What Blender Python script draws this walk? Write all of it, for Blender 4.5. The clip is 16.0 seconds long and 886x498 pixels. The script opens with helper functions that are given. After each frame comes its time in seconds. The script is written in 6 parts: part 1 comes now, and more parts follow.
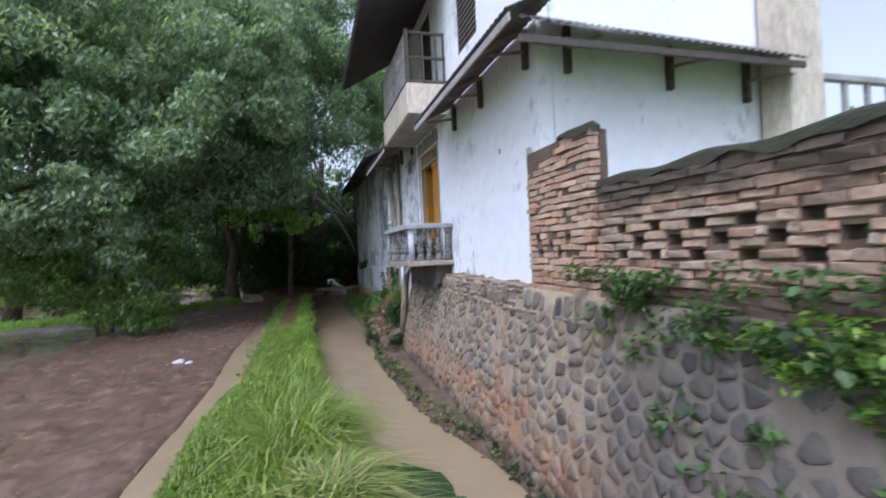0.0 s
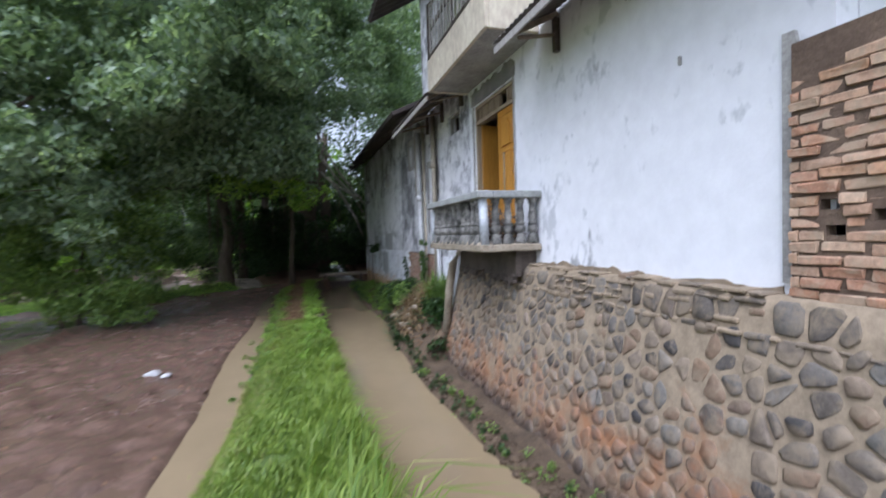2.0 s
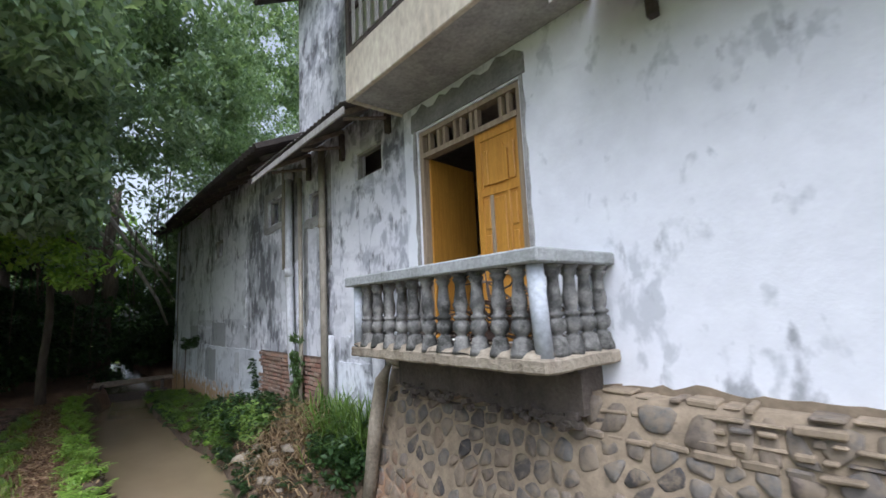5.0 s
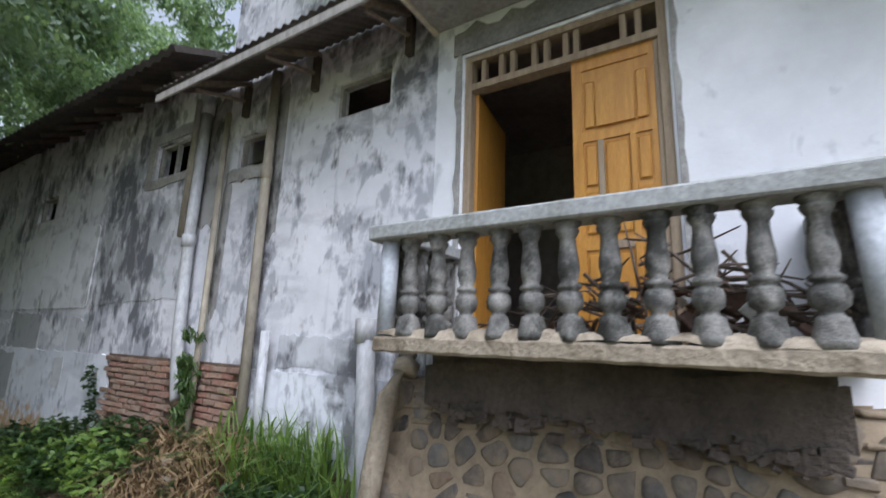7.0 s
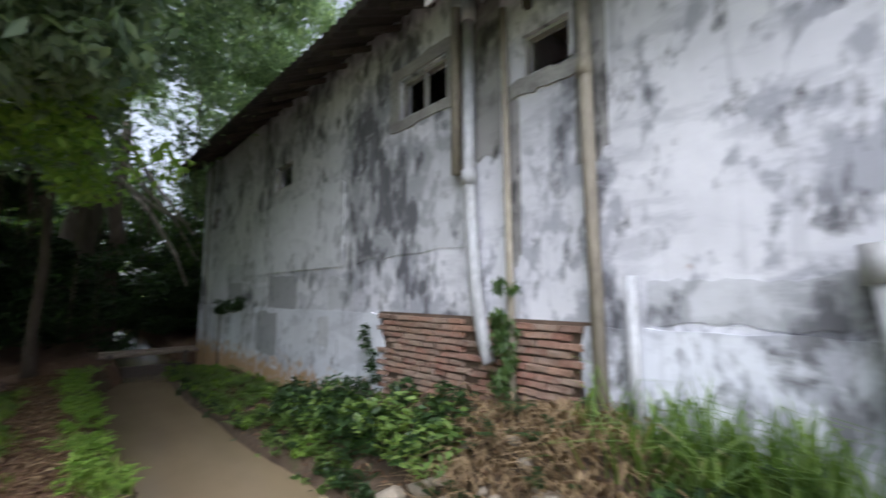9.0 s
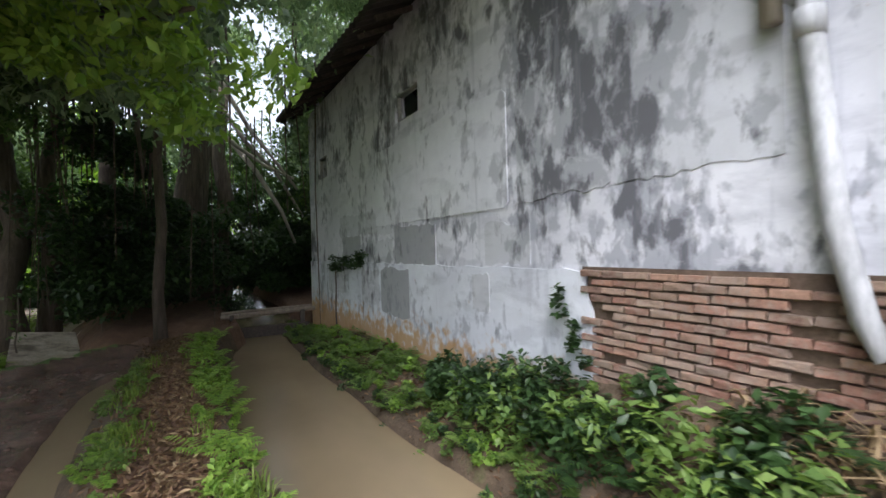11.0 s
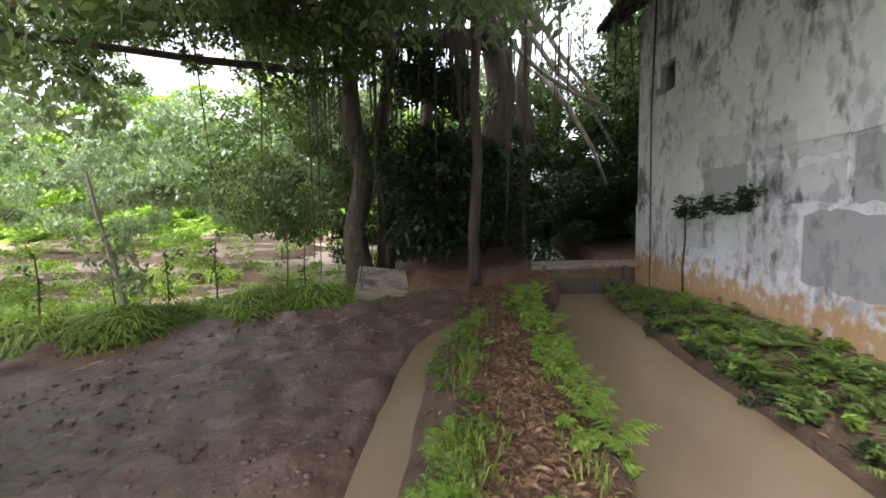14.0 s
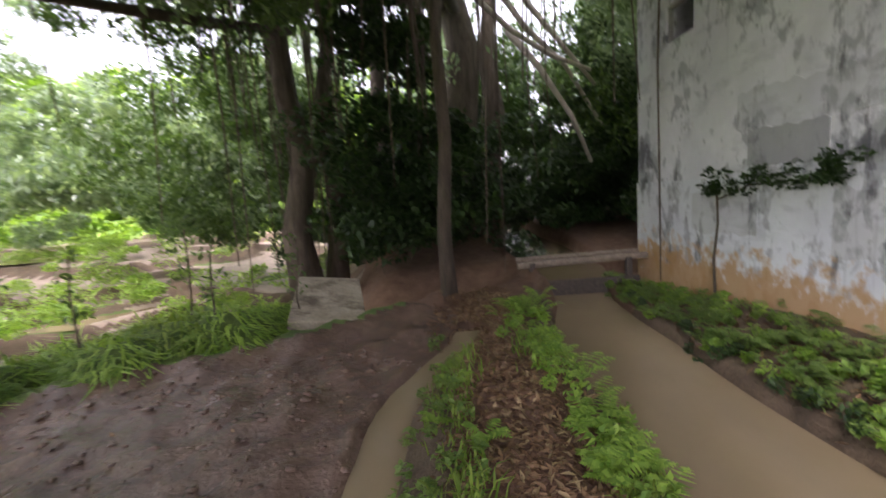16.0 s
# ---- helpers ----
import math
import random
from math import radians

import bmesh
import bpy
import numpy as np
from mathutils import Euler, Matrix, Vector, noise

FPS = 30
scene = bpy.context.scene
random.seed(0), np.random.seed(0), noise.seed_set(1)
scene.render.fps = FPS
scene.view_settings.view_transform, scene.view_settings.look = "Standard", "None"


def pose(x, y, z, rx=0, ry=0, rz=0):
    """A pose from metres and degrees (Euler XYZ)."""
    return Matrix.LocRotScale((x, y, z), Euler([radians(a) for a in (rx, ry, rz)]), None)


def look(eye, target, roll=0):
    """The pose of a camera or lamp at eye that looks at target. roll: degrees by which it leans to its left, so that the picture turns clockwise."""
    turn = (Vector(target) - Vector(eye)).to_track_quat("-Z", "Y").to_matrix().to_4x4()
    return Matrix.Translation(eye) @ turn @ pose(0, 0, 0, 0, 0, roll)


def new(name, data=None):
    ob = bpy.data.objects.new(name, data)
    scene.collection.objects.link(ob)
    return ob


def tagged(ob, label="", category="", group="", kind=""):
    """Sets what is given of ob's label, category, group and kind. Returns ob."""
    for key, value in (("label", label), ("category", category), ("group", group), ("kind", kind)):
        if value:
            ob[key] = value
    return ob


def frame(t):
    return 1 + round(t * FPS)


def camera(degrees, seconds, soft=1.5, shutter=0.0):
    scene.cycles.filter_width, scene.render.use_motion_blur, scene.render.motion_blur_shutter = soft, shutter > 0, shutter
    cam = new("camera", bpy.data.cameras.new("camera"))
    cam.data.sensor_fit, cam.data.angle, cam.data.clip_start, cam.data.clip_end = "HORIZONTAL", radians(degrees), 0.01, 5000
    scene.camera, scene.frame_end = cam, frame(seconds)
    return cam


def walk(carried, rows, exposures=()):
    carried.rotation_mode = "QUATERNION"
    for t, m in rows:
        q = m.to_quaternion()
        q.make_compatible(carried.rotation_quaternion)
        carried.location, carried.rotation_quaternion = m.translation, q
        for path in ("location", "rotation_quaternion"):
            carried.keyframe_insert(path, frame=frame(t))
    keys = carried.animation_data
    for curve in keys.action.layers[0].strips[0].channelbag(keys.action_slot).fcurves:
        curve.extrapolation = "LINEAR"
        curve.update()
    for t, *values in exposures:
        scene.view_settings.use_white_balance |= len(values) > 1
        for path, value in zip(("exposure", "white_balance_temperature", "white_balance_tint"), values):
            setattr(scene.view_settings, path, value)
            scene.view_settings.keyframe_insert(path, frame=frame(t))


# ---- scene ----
cam = camera(89.0, 16.0, 1.5, 0.4)
PATH = [
    (0, (-0.753, 0.448, 1.559), (-0.187, 2.366, 1.559), -2.8),
    (0.5, (-0.862, 1.073, 1.499), (-0.477, 3.03, 1.352), -2.5),
    (1, (-0.999, 1.763, 1.505), (-0.8, 3.745, 1.322), -2.1),
    (1.5, (-1.179, 2.461, 1.501), (-0.95, 4.433, 1.257), -2.9),
    (2, (-1.148, 3.164, 1.516), (-0.565, 5.076, 1.448), -1.7),
    (2.5, (-1.131, 3.748, 1.577), (-0.343, 5.585, 1.64), -1.9),
    (3, (-1.09, 4.295, 1.645), (-0.178, 6.071, 1.77), -4.0),
    (3.5, (-1.143, 4.899, 1.638), (-0.179, 6.642, 1.828), -2.6),
    (4, (-1.251, 5.416, 1.769), (-0.164, 7.09, 1.902), -0.5),
    (4.2, (-1.293, 5.652, 1.799), (-0.135, 7.271, 1.985), -2.9),
    (6.3, (-1.128, 8.24, 1.427), (0.344, 9.537, 1.817), 2.0),
    (6.5, (-1.138, 8.453, 1.412), (0.43, 9.61, 1.864), -1.0),
    (7, (-1.182, 8.947, 1.336), (0.473, 9.995, 1.739), 2.0),
    (7.5, (-1.199, 9.444, 1.258), (0.517, 10.442, 1.501), 2.6),
    (8, (-1.305, 9.958, 1.248), (0.35, 11.022, 1.606), 1.7),
    (8.5, (-1.388, 10.544, 1.204), (0.145, 11.806, 1.444), 1.0),
    (9, (-1.402, 11.185, 1.248), (-0.113, 12.701, 1.448), 0.1),
    (9.2, (-1.386, 11.365, 1.299), (-0.246, 13.002, 1.446), 0.3),
    (11.3, (-1.339, 13.635, 1.212), (-0.346, 15.371, 1.2), -1.5),
    (11.5, (-1.345, 13.84, 1.181), (-0.419, 15.609, 1.286), -1.4),
    (12, (-1.56, 14.265, 1.121), (-1.02, 16.191, 1.113), -4.2),
    (12.5, (-1.599, 14.563, 1.146), (-1.399, 16.548, 1.002), -3.4),
    (13, (-1.636, 14.975, 1.176), (-1.692, 16.965, 0.983), -2.0),
    (13.5, (-1.788, 15.391, 1.085), (-1.835, 17.386, 0.946), -1.4),
    (14, (-1.807, 15.774, 1.044), (-1.94, 17.761, 0.852), -1.3),
    (14.5, (-1.815, 16.3, 1.03), (-1.949, 18.292, 0.897), 0.5),
    (15, (-1.804, 16.848, 1.039), (-1.895, 18.845, 1.085), -2.6),
    (15.5, (-1.821, 17.29, 0.985), (-2.006, 19.282, 0.98), -1.0),
    (16, (-1.953, 17.78, 1.052), (-1.92, 19.763, 0.795), -3.8),
]
walk(cam, [(t, look(eye, target, roll)) for t, eye, target, roll in PATH],
     [(0, 0.8, 5350, 18), (2.5, 0.78, 5550, 14), (4, 0.78, 5650, 13), (6.5, 0.86, 5700, 13), (9, 1.05, 5800, 14), (11.5, 1.72, 6000, 14), (13, 2.2, 6150, 22), (16, 2.5, 6400, 25)])
# world, sun, exposure
world = bpy.data.worlds.new("overcast")
scene.world = world
world.use_nodes = True
wn = world.node_tree
wn.nodes.clear()
sky = wn.nodes.new("ShaderNodeTexSky")
sky.sky_type = "NISHITA"
sky.sun_disc = False
sky.sun_elevation, sky.sun_rotation = radians(57), radians(219)
sky.air_density, sky.dust_density, sky.ozone_density = 1.0, 4.0, 1.0
pale = wn.nodes.new("ShaderNodeHueSaturation")
pale.inputs["Saturation"].default_value = 0.3
back = wn.nodes.new("ShaderNodeBackground")
back.inputs["Strength"].default_value = 0.15
wout = wn.nodes.new("ShaderNodeOutputWorld")
wn.links.new(sky.outputs[0], pale.inputs["Color"])
wn.links.new(pale.outputs[0], back.inputs["Color"])
wn.links.new(back.outputs[0], wout.inputs["Surface"])
sun = new("sun", bpy.data.lights.new("sun", "SUN"))
sun.data.energy, sun.data.angle, sun.data.color = 1.1, radians(40), (1.0, 0.98, 0.96)
sun.matrix_world = look((-8, -4, 20), (0, 6, 0))


# ---- small builders ----
def link(ob_mesh, name, parent=None, label=""):
    ob = new(name, ob_mesh)
    if parent is not None:
        ob.parent = parent
    if label:
        ob["label"] = label
    return ob


def part(name, bm, material, parent=None, label="", smooth=False):
    me = bpy.data.meshes.new(name)
    bm.to_mesh(me)
    bm.free()
    me.materials.append(material)
    if smooth:
        me.polygons.foreach_set("use_smooth", [True] * len(me.polygons))
    return link(me, name, parent, label)


def raw(name, verts, faces, material, parent=None, label="", smooth=False):
    me = bpy.data.meshes.new(name)
    me.from_pydata([tuple(v) for v in verts], [], faces)
    me.materials.append(material)
    if smooth:
        me.polygons.foreach_set("use_smooth", [True] * len(me.polygons))
    me.update()
    return link(me, name, parent, label)


def box(bm, x0, x1, y0, y1, z0, z1, m=None):
    vs = [bm.verts.new((x, y, z)) for x in (x0, x1) for y in (y0, y1) for z in (z0, z1)]
    if m is not None:
        for v in vs:
            v.co = m @ v.co
    for f in ((0, 1, 3, 2), (4, 6, 7, 5), (0, 4, 5, 1), (2, 3, 7, 6), (0, 2, 6, 4), (1, 5, 7, 3)):
        bm.faces.new([vs[i] for i in f])
    return vs


def block(x0, x1, y0, y1, z0, z1, bevel=0.0, m=None, rough=0.0):
    bm = bmesh.new()
    box(bm, x0, x1, y0, y1, z0, z1, m)
    if bevel:
        bmesh.ops.bevel(bm, geom=bm.edges[:], offset=bevel, segments=1, affect="EDGES")
    if rough:
        for v in bm.verts:
            v.co += Vector(noise.noise_vector(v.co * 3.1)) * rough
    bmesh.ops.recalc_face_normals(bm, faces=bm.faces[:])
    return bm


def tube(points, radii, sides=8, bm=None, cap=True):
    bm = bm or bmesh.new()
    pts = [Vector(p) for p in points]
    if not isinstance(radii, (tuple, list)):
        radii = [radii] * len(pts)
    rings = []
    for i, p in enumerate(pts):
        d = (pts[min(i + 1, len(pts) - 1)] - pts[max(i - 1, 0)]).normalized()
        side = d.cross(Vector((0.31, 0.17, 0.94)) if abs(d.z) < 0.9 else Vector((1, 0.1, 0))).normalized()
        up = side.cross(d)
        rings.append([bm.verts.new(p + (side * math.cos(a) + up * math.sin(a)) * radii[i])
                      for a in [2 * math.pi * k / sides for k in range(sides)]])
    for a, b in zip(rings, rings[1:]):
        for k in range(sides):
            bm.faces.new((a[k], a[(k + 1) % sides], b[(k + 1) % sides], b[k]))
    if cap:
        bm.faces.new(rings[0][::-1])
        bm.faces.new(rings[-1])
    return bm


def lathe(profile, sides=12):
    bm = bmesh.new()
    rings = []
    for i, (r, z) in enumerate(profile):
        rings.append([bm.verts.new((r * math.cos(a), r * math.sin(a), z)) for a in [2 * math.pi * (k + 0.5) / sides for k in range(sides)]])
    for a, b in zip(rings, rings[1:]):
        for k in range(sides):
            bm.faces.new((a[k], a[(k + 1) % sides], b[(k + 1) % sides], b[k]))
    bm.faces.new(rings[0][::-1])
    bm.faces.new(rings[-1])
    return bm


def panel_wall(name, axis, face, thick, u0, u1, z0, z1, holes, material, label, step=0.35, wob=0.012):
    """A wall on the plane axis = face, going back by thick, with holes (u0, u1, z0, z1) through it."""
    def cuts(a, b, extra):
        s = sorted({a, b, *[e for e in extra if a < e < b]})
        out = [s[0]]
        for p, q in zip(s, s[1:]):
            n = max(1, int((q - p) / step))
            out += [p + (q - p) * (k + 1) / n for k in range(n)]
        return out
    us = cuts(u0, u1, [h for q in holes for h in q[:2]])
    zs = cuts(z0, z1, [h for q in holes for h in q[2:]])
    solid = {}
    for i in range(len(us) - 1):
        for j in range(len(zs) - 1):
            cu, cz = (us[i] + us[i + 1]) / 2, (zs[j] + zs[j + 1]) / 2
            solid[i, j] = not any(h[0] < cu < h[1] and h[2] < cz < h[3] for h in holes)
    verts, faces, index = [], [], {}

    def v(i, j, k):
        if (i, j, k) not in index:
            d = face + thick * k
            if k == 0:
                d += wob * noise.noise(Vector((us[i] * 0.9, zs[j] * 0.9, face)))
            index[i, j, k] = len(verts)
            verts.append((d, us[i], zs[j]) if axis == "x" else (us[i], d, zs[j]))
        return index[i, j, k]
    for (i, j), s in solid.items():
        if not s:
            continue
        faces.append([v(i, j, 0), v(i + 1, j, 0), v(i + 1, j + 1, 0), v(i, j + 1, 0)][::-1 if axis == "x" else 1])
        faces.append([v(i, j, 1), v(i + 1, j, 1), v(i + 1, j + 1, 1), v(i, j + 1, 1)][::1 if axis == "x" else -1])
        for di, dj, a, b in ((-1, 0, (i, j), (i, j + 1)), (1, 0, (i + 1, j), (i + 1, j + 1)), (0, -1, (i, j), (i + 1, j)), (0, 1, (i, j + 1), (i + 1, j + 1))):
            if not solid.get((i + di, j + dj), False):
                faces.append([v(*a, 0), v(*b, 0), v(*b, 1), v(*a, 1)])
    bm = bmesh.new()
    bv = [bm.verts.new(p) for p in verts]
    for f in faces:
        bm.faces.new([bv[k] for k in f])
    bmesh.ops.recalc_face_normals(bm, faces=bm.faces[:])
    return tagged(part(name, bm, material), label, "wall", kind="structure")


# ---- materials ----
def material(name):
    m = bpy.data.materials.new(name)
    m.use_nodes = True
    nt = m.node_tree
    return m, nt, nt.nodes["Principled BSDF"]


def nd(nt, kind, **inputs):
    n = nt.nodes.new(kind)
    for k, val in inputs.items():
        n.inputs[k.replace("_", " ")].default_value = val
    return n


def coords(nt, scale=(1, 1, 1), source="pos"):
    if source == "pos":
        c = nt.nodes.new("ShaderNodeNewGeometry").outputs["Position"]
    else:
        c = nt.nodes.new("ShaderNodeTexCoord").outputs["Object"]
    mp = nt.nodes.new("ShaderNodeMapping")
    mp.inputs["Scale"].default_value = scale
    nt.links.new(c, mp.inputs["Vector"])
    return mp.outputs[0]


def noise_tex(nt, vec, scale, detail=5.0, rough=0.6, distort=0.0):
    n = nd(nt, "ShaderNodeTexNoise", Scale=scale, Detail=detail, Roughness=rough, Distortion=distort)
    nt.links.new(vec, n.inputs["Vector"])
    return n.outputs["Fac"]


def ramp(nt, fac, stops):
    r = nt.nodes.new("ShaderNodeValToRGB")
    e = r.color_ramp.elements
    while len(e) < len(stops):
        e.new(0.5)
    for k, (p, c) in enumerate(stops):
        e[k].position = p
        e[k].color = (c, c, c, 1) if not isinstance(c, (tuple, list)) else (*c, 1)
    nt.links.new(fac, r.inputs["Fac"])
    return r.outputs["Color"]


def mix(nt, fac, a, b, kind="MIX"):
    n = nt.nodes.new("ShaderNodeMix")
    n.data_type, n.blend_type = "RGBA", kind
    for sock, val in ((n.inputs[0], fac), (n.inputs[6], a), (n.inputs[7], b)):
        if isinstance(val, bpy.types.NodeSocket):
            nt.links.new(val, sock)
        elif isinstance(val, (tuple, list)):
            sock.default_value = (*val, 1)
        else:
            sock.default_value = val
    return n.outputs[2]


def calc(nt, op, a, b=0.0):
    n = nt.nodes.new("ShaderNodeMath")
    n.operation, n.use_clamp = op, False
    for sock, val in ((n.inputs[0], a), (n.inputs[1], b)):
        if isinstance(val, bpy.types.NodeSocket):
            nt.links.new(val, sock)
        else:
            sock.default_value = val
    return n.outputs[0]


def axis_of(nt, k):
    s = nt.nodes.new("ShaderNodeSeparateXYZ")
    nt.links.new(nt.nodes.new("ShaderNodeNewGeometry").outputs["Position"], s.inputs[0])
    return s.outputs[k]


def span(nt, val, a, b, lo=0.0, hi=1.0):
    n = nd(nt, "ShaderNodeMapRange")
    nt.links.new(val, n.inputs[0])
    for k, x in enumerate((a, b, lo, hi)):
        n.inputs[k + 1].default_value = x
    return n.outputs[0]


def bump(nt, bsdf, height, strength=0.4, dist=0.02):
    b = nd(nt, "ShaderNodeBump", Strength=strength, Distance=dist)
    nt.links.new(height, b.inputs["Height"])
    nt.links.new(b.outputs[0], bsdf.inputs["Normal"])


def simple(name, c1, c2, scale=6.0, rough=0.8, bumpy=0.3, dist=0.01, stretch=(1, 1, 1), source="pos", metal=0.0, c3=None, spots=0.6):
    m, nt, b = material(name)
    v = coords(nt, stretch, source)
    big, fine = noise_tex(nt, v, scale), noise_tex(nt, v, scale * 9, 4)
    col = mix(nt, ramp(nt, big, ((0.35, 0.0), (0.68, 1.0))), c1, c2)
    if c3:
        col = mix(nt, ramp(nt, noise_tex(nt, v, scale * 0.37, 6, 0.7), ((spots, 0.0), (spots + 0.12, 1.0))), col, c3)
    col = mix(nt, 0.35, col, ramp(nt, fine, ((0.25, 0.15), (0.75, 0.9))), "OVERLAY")
    nt.links.new(col, b.inputs["Base Color"])
    b.inputs["Roughness"].default_value = rough
    b.inputs["Metallic"].default_value = metal
    bump(nt, b, fine, bumpy, dist)
    return m


def plaster(name, base, grey, dark, amount, far_amount, y0, y1, dirt=(0.36, 0.2, 0.1), foot=None):
    """Limewashed plaster: soft grey clouds, dabs of mould in clusters, drip streaks and, from foot downwards, soil splash."""
    m, nt, b = material(name)
    v = coords(nt)
    along = calc(nt, "SUBTRACT", span(nt, axis_of(nt, 1), y0, y1, amount, far_amount), span(nt, axis_of(nt, 1), 16.5, 20.0, 0.0, 0.05))
    fine = noise_tex(nt, v, 34, 4, 0.6)
    mid = noise_tex(nt, v, 6.0, 5, 0.6)
    col = mix(nt, ramp(nt, mid, ((0.3, 0.0), (0.75, 1.0))), base, tuple(c * 0.9 for c in base))
    cloud = calc(nt, "ADD", noise_tex(nt, coords(nt, (1, 1, 0.9)), 0.62, 5, 0.55, 0.2), along)
    col = mix(nt, ramp(nt, cloud, ((0.46, 0.0), (0.66, 0.6))), col, tuple(0.45 * p + 0.55 * q for p, q in zip(base, grey)))
    brush = noise_tex(nt, coords(nt, (1, 0.5, 1.5)), 2.3, 5, 0.6, 0.15)
    col = mix(nt, ramp(nt, calc(nt, "ADD", brush, along), ((0.56, 0.0), (0.68, 0.4))), col, grey)
    # dabs: small rounded mould spots, only where the clusters are
    dabs = noise_tex(nt, coords(nt, (1, 1.15, 0.8)), 5.2, 3, 0.55, 0.25)
    cluster = calc(nt, "ADD", noise_tex(nt, coords(nt, (1, 1, 0.8)), 0.95, 4, 0.55, 0.15), along)
    spot = calc(nt, "ADD", dabs, calc(nt, "MULTIPLY", calc(nt, "SUBTRACT", cluster, 0.5), 0.95))
    col = mix(nt, ramp(nt, spot, ((0.52, 0.0), (0.64, 0.8))), col, grey)
    deep = calc(nt, "ADD", noise_tex(nt, coords(nt, (1, 1.3, 0.7)), 3.4, 5, 0.62, 0.2), calc(nt, "MULTIPLY", calc(nt, "SUBTRACT", cluster, 0.5), 0.9))
    col = mix(nt, ramp(nt, deep, ((0.585, 0.0), (0.71, 0.85))), col, dark)
    drip = calc(nt, "ADD", noise_tex(nt, coords(nt, (1, 5.5, 0.42)), 1.0, 4, 0.55), calc(nt, "MULTIPLY", along, 0.7))
    col = mix(nt, ramp(nt, drip, ((0.62, 0.0), (0.74, 0.55))), col, grey)
    # fresh white runs of limewash
    run = noise_tex(nt, coords(nt, (1, 0.7, 1.5)), 1.5, 6, 0.65, 0.25)
    col = mix(nt, ramp(nt, run, ((0.58, 0.0), (0.7, 0.7))), col, base)
    if foot is not None:
        low = calc(nt, "ADD", span(nt, axis_of(nt, 2), foot - 0.45, foot + 0.35, 1.0, 0.0), calc(nt, "MULTIPLY", calc(nt, "SUBTRACT", mid, 0.5), 1.9))
        col = mix(nt, ramp(nt, low, ((0.36, 0.0), (0.72, 0.88))), col, dirt)
    nt.links.new(col, b.inputs["Base Color"])
    b.inputs["Roughness"].default_value = 0.85
    bump(nt, b, calc(nt, "ADD", calc(nt, "MULTIPLY", fine, 0.35), mid), 0.28, 0.015)
    return m


def leafy(name, dark, light, gloss=0.45, through_leaf=0.5):
    m, nt, b = material(name)
    r = nt.nodes.new("ShaderNodeNewGeometry").outputs["Random Per Island"]
    col = mix(nt, r, dark, light)
    col = mix(nt, ramp(nt, noise_tex(nt, coords(nt), 0.6, 3), ((0.4, 0.0), (0.7, 0.4))), col, tuple(c * 0.65 for c in dark))
    nt.links.new(col, b.inputs["Base Color"])
    b.inputs["Roughness"].default_value = gloss
    tr = nt.nodes.new("ShaderNodeBsdfTranslucent")
    nt.links.new(mix(nt, 1.0, col, (1.25, 1.3, 0.6), "MULTIPLY"), tr.inputs["Color"])
    ms = nt.nodes.new("ShaderNodeMixShader")
    ms.inputs[0].default_value = through_leaf * 0.6
    nt.links.new(b.outputs[0], ms.inputs[1])
    nt.links.new(tr.outputs[0], ms.inputs[2])
    nt.links.new(ms.outputs[0], nt.nodes["Material Output"].inputs["Surface"])
    return m


def pieces(name, cols, rough=0.85, grain=20.0, moss=None, smear=None, damp=None):
    """For stones and bricks: a colour of its own for each piece."""
    m, nt, b = material(name)
    oi = nt.nodes.new("ShaderNodeObjectInfo").outputs["Random"]
    isl = nt.nodes.new("ShaderNodeNewGeometry").outputs["Random Per Island"]
    r = calc(nt, "FRACT", calc(nt, "ADD", calc(nt, "MULTIPLY", oi, 7.3), isl))
    n = len(cols)
    col = ramp(nt, r, [((k + 0.5) / n, c) for k, c in enumerate(cols)])
    v = coords(nt)
    fine, mid = noise_tex(nt, v, grain, 6, 0.7), noise_tex(nt, v, 2.3, 6, 0.7)
    col = mix(nt, 0.5, col, ramp(nt, fine, ((0.25, 0.12), (0.75, 0.9))), "OVERLAY")
    if smear:
        wash = noise_tex(nt, v, 5.5, 6, 0.7, 0.5)
        col = mix(nt, ramp(nt, wash, ((0.46, 0.0), (0.6, 0.75))), col, smear)
    if moss:
        for tint, z0, z1, push in moss:
            mask = calc(nt, "ADD", span(nt, axis_of(nt, 2), z0, z1, 0.0, push), calc(nt, "SUBTRACT", mid, 0.5))
            col = mix(nt, ramp(nt, mask, ((0.3, 0.0), (0.55, 0.85))), col, tint)
    if damp:
        mask = calc(nt, "ADD", span(nt, axis_of(nt, 1), 4.7, 3.0, 0.0, 0.8), calc(nt, "SUBTRACT", mid, 0.5))
        col = mix(nt, ramp(nt, mask, ((0.3, 0.0), (0.7, 0.72))), col, damp)
    nt.links.new(col, b.inputs["Base Color"])
    b.inputs["Roughness"].default_value = rough
    bump(nt, b, fine, 0.6, 0.012)
    return m


WHITE = plaster("limewash_plaster", (0.82, 0.83, 0.87), (0.52, 0.54, 0.57), (0.3, 0.31, 0.33), -0.14, -0.07, 5.0, 11.0)
OLD = plaster("worn_plaster", (0.82, 0.82, 0.86), (0.34, 0.35, 0.39), (0.09, 0.09, 0.1), 0.015, 0.075, 11.0, 15.5, foot=-0.3)
SKIRT = plaster("skirt_plaster", (0.78, 0.8, 0.85), (0.38, 0.39, 0.43), (0.12, 0.12, 0.125), 0.0, 0.06, 11.0, 19.0, (0.5, 0.29, 0.11), 0.0)
SOOT = plaster("sooty_plaster", (0.42, 0.41, 0.4), (0.2, 0.195, 0.19), (0.04, 0.04, 0.04), 0.09, 0.09, 11.0, 19.0)
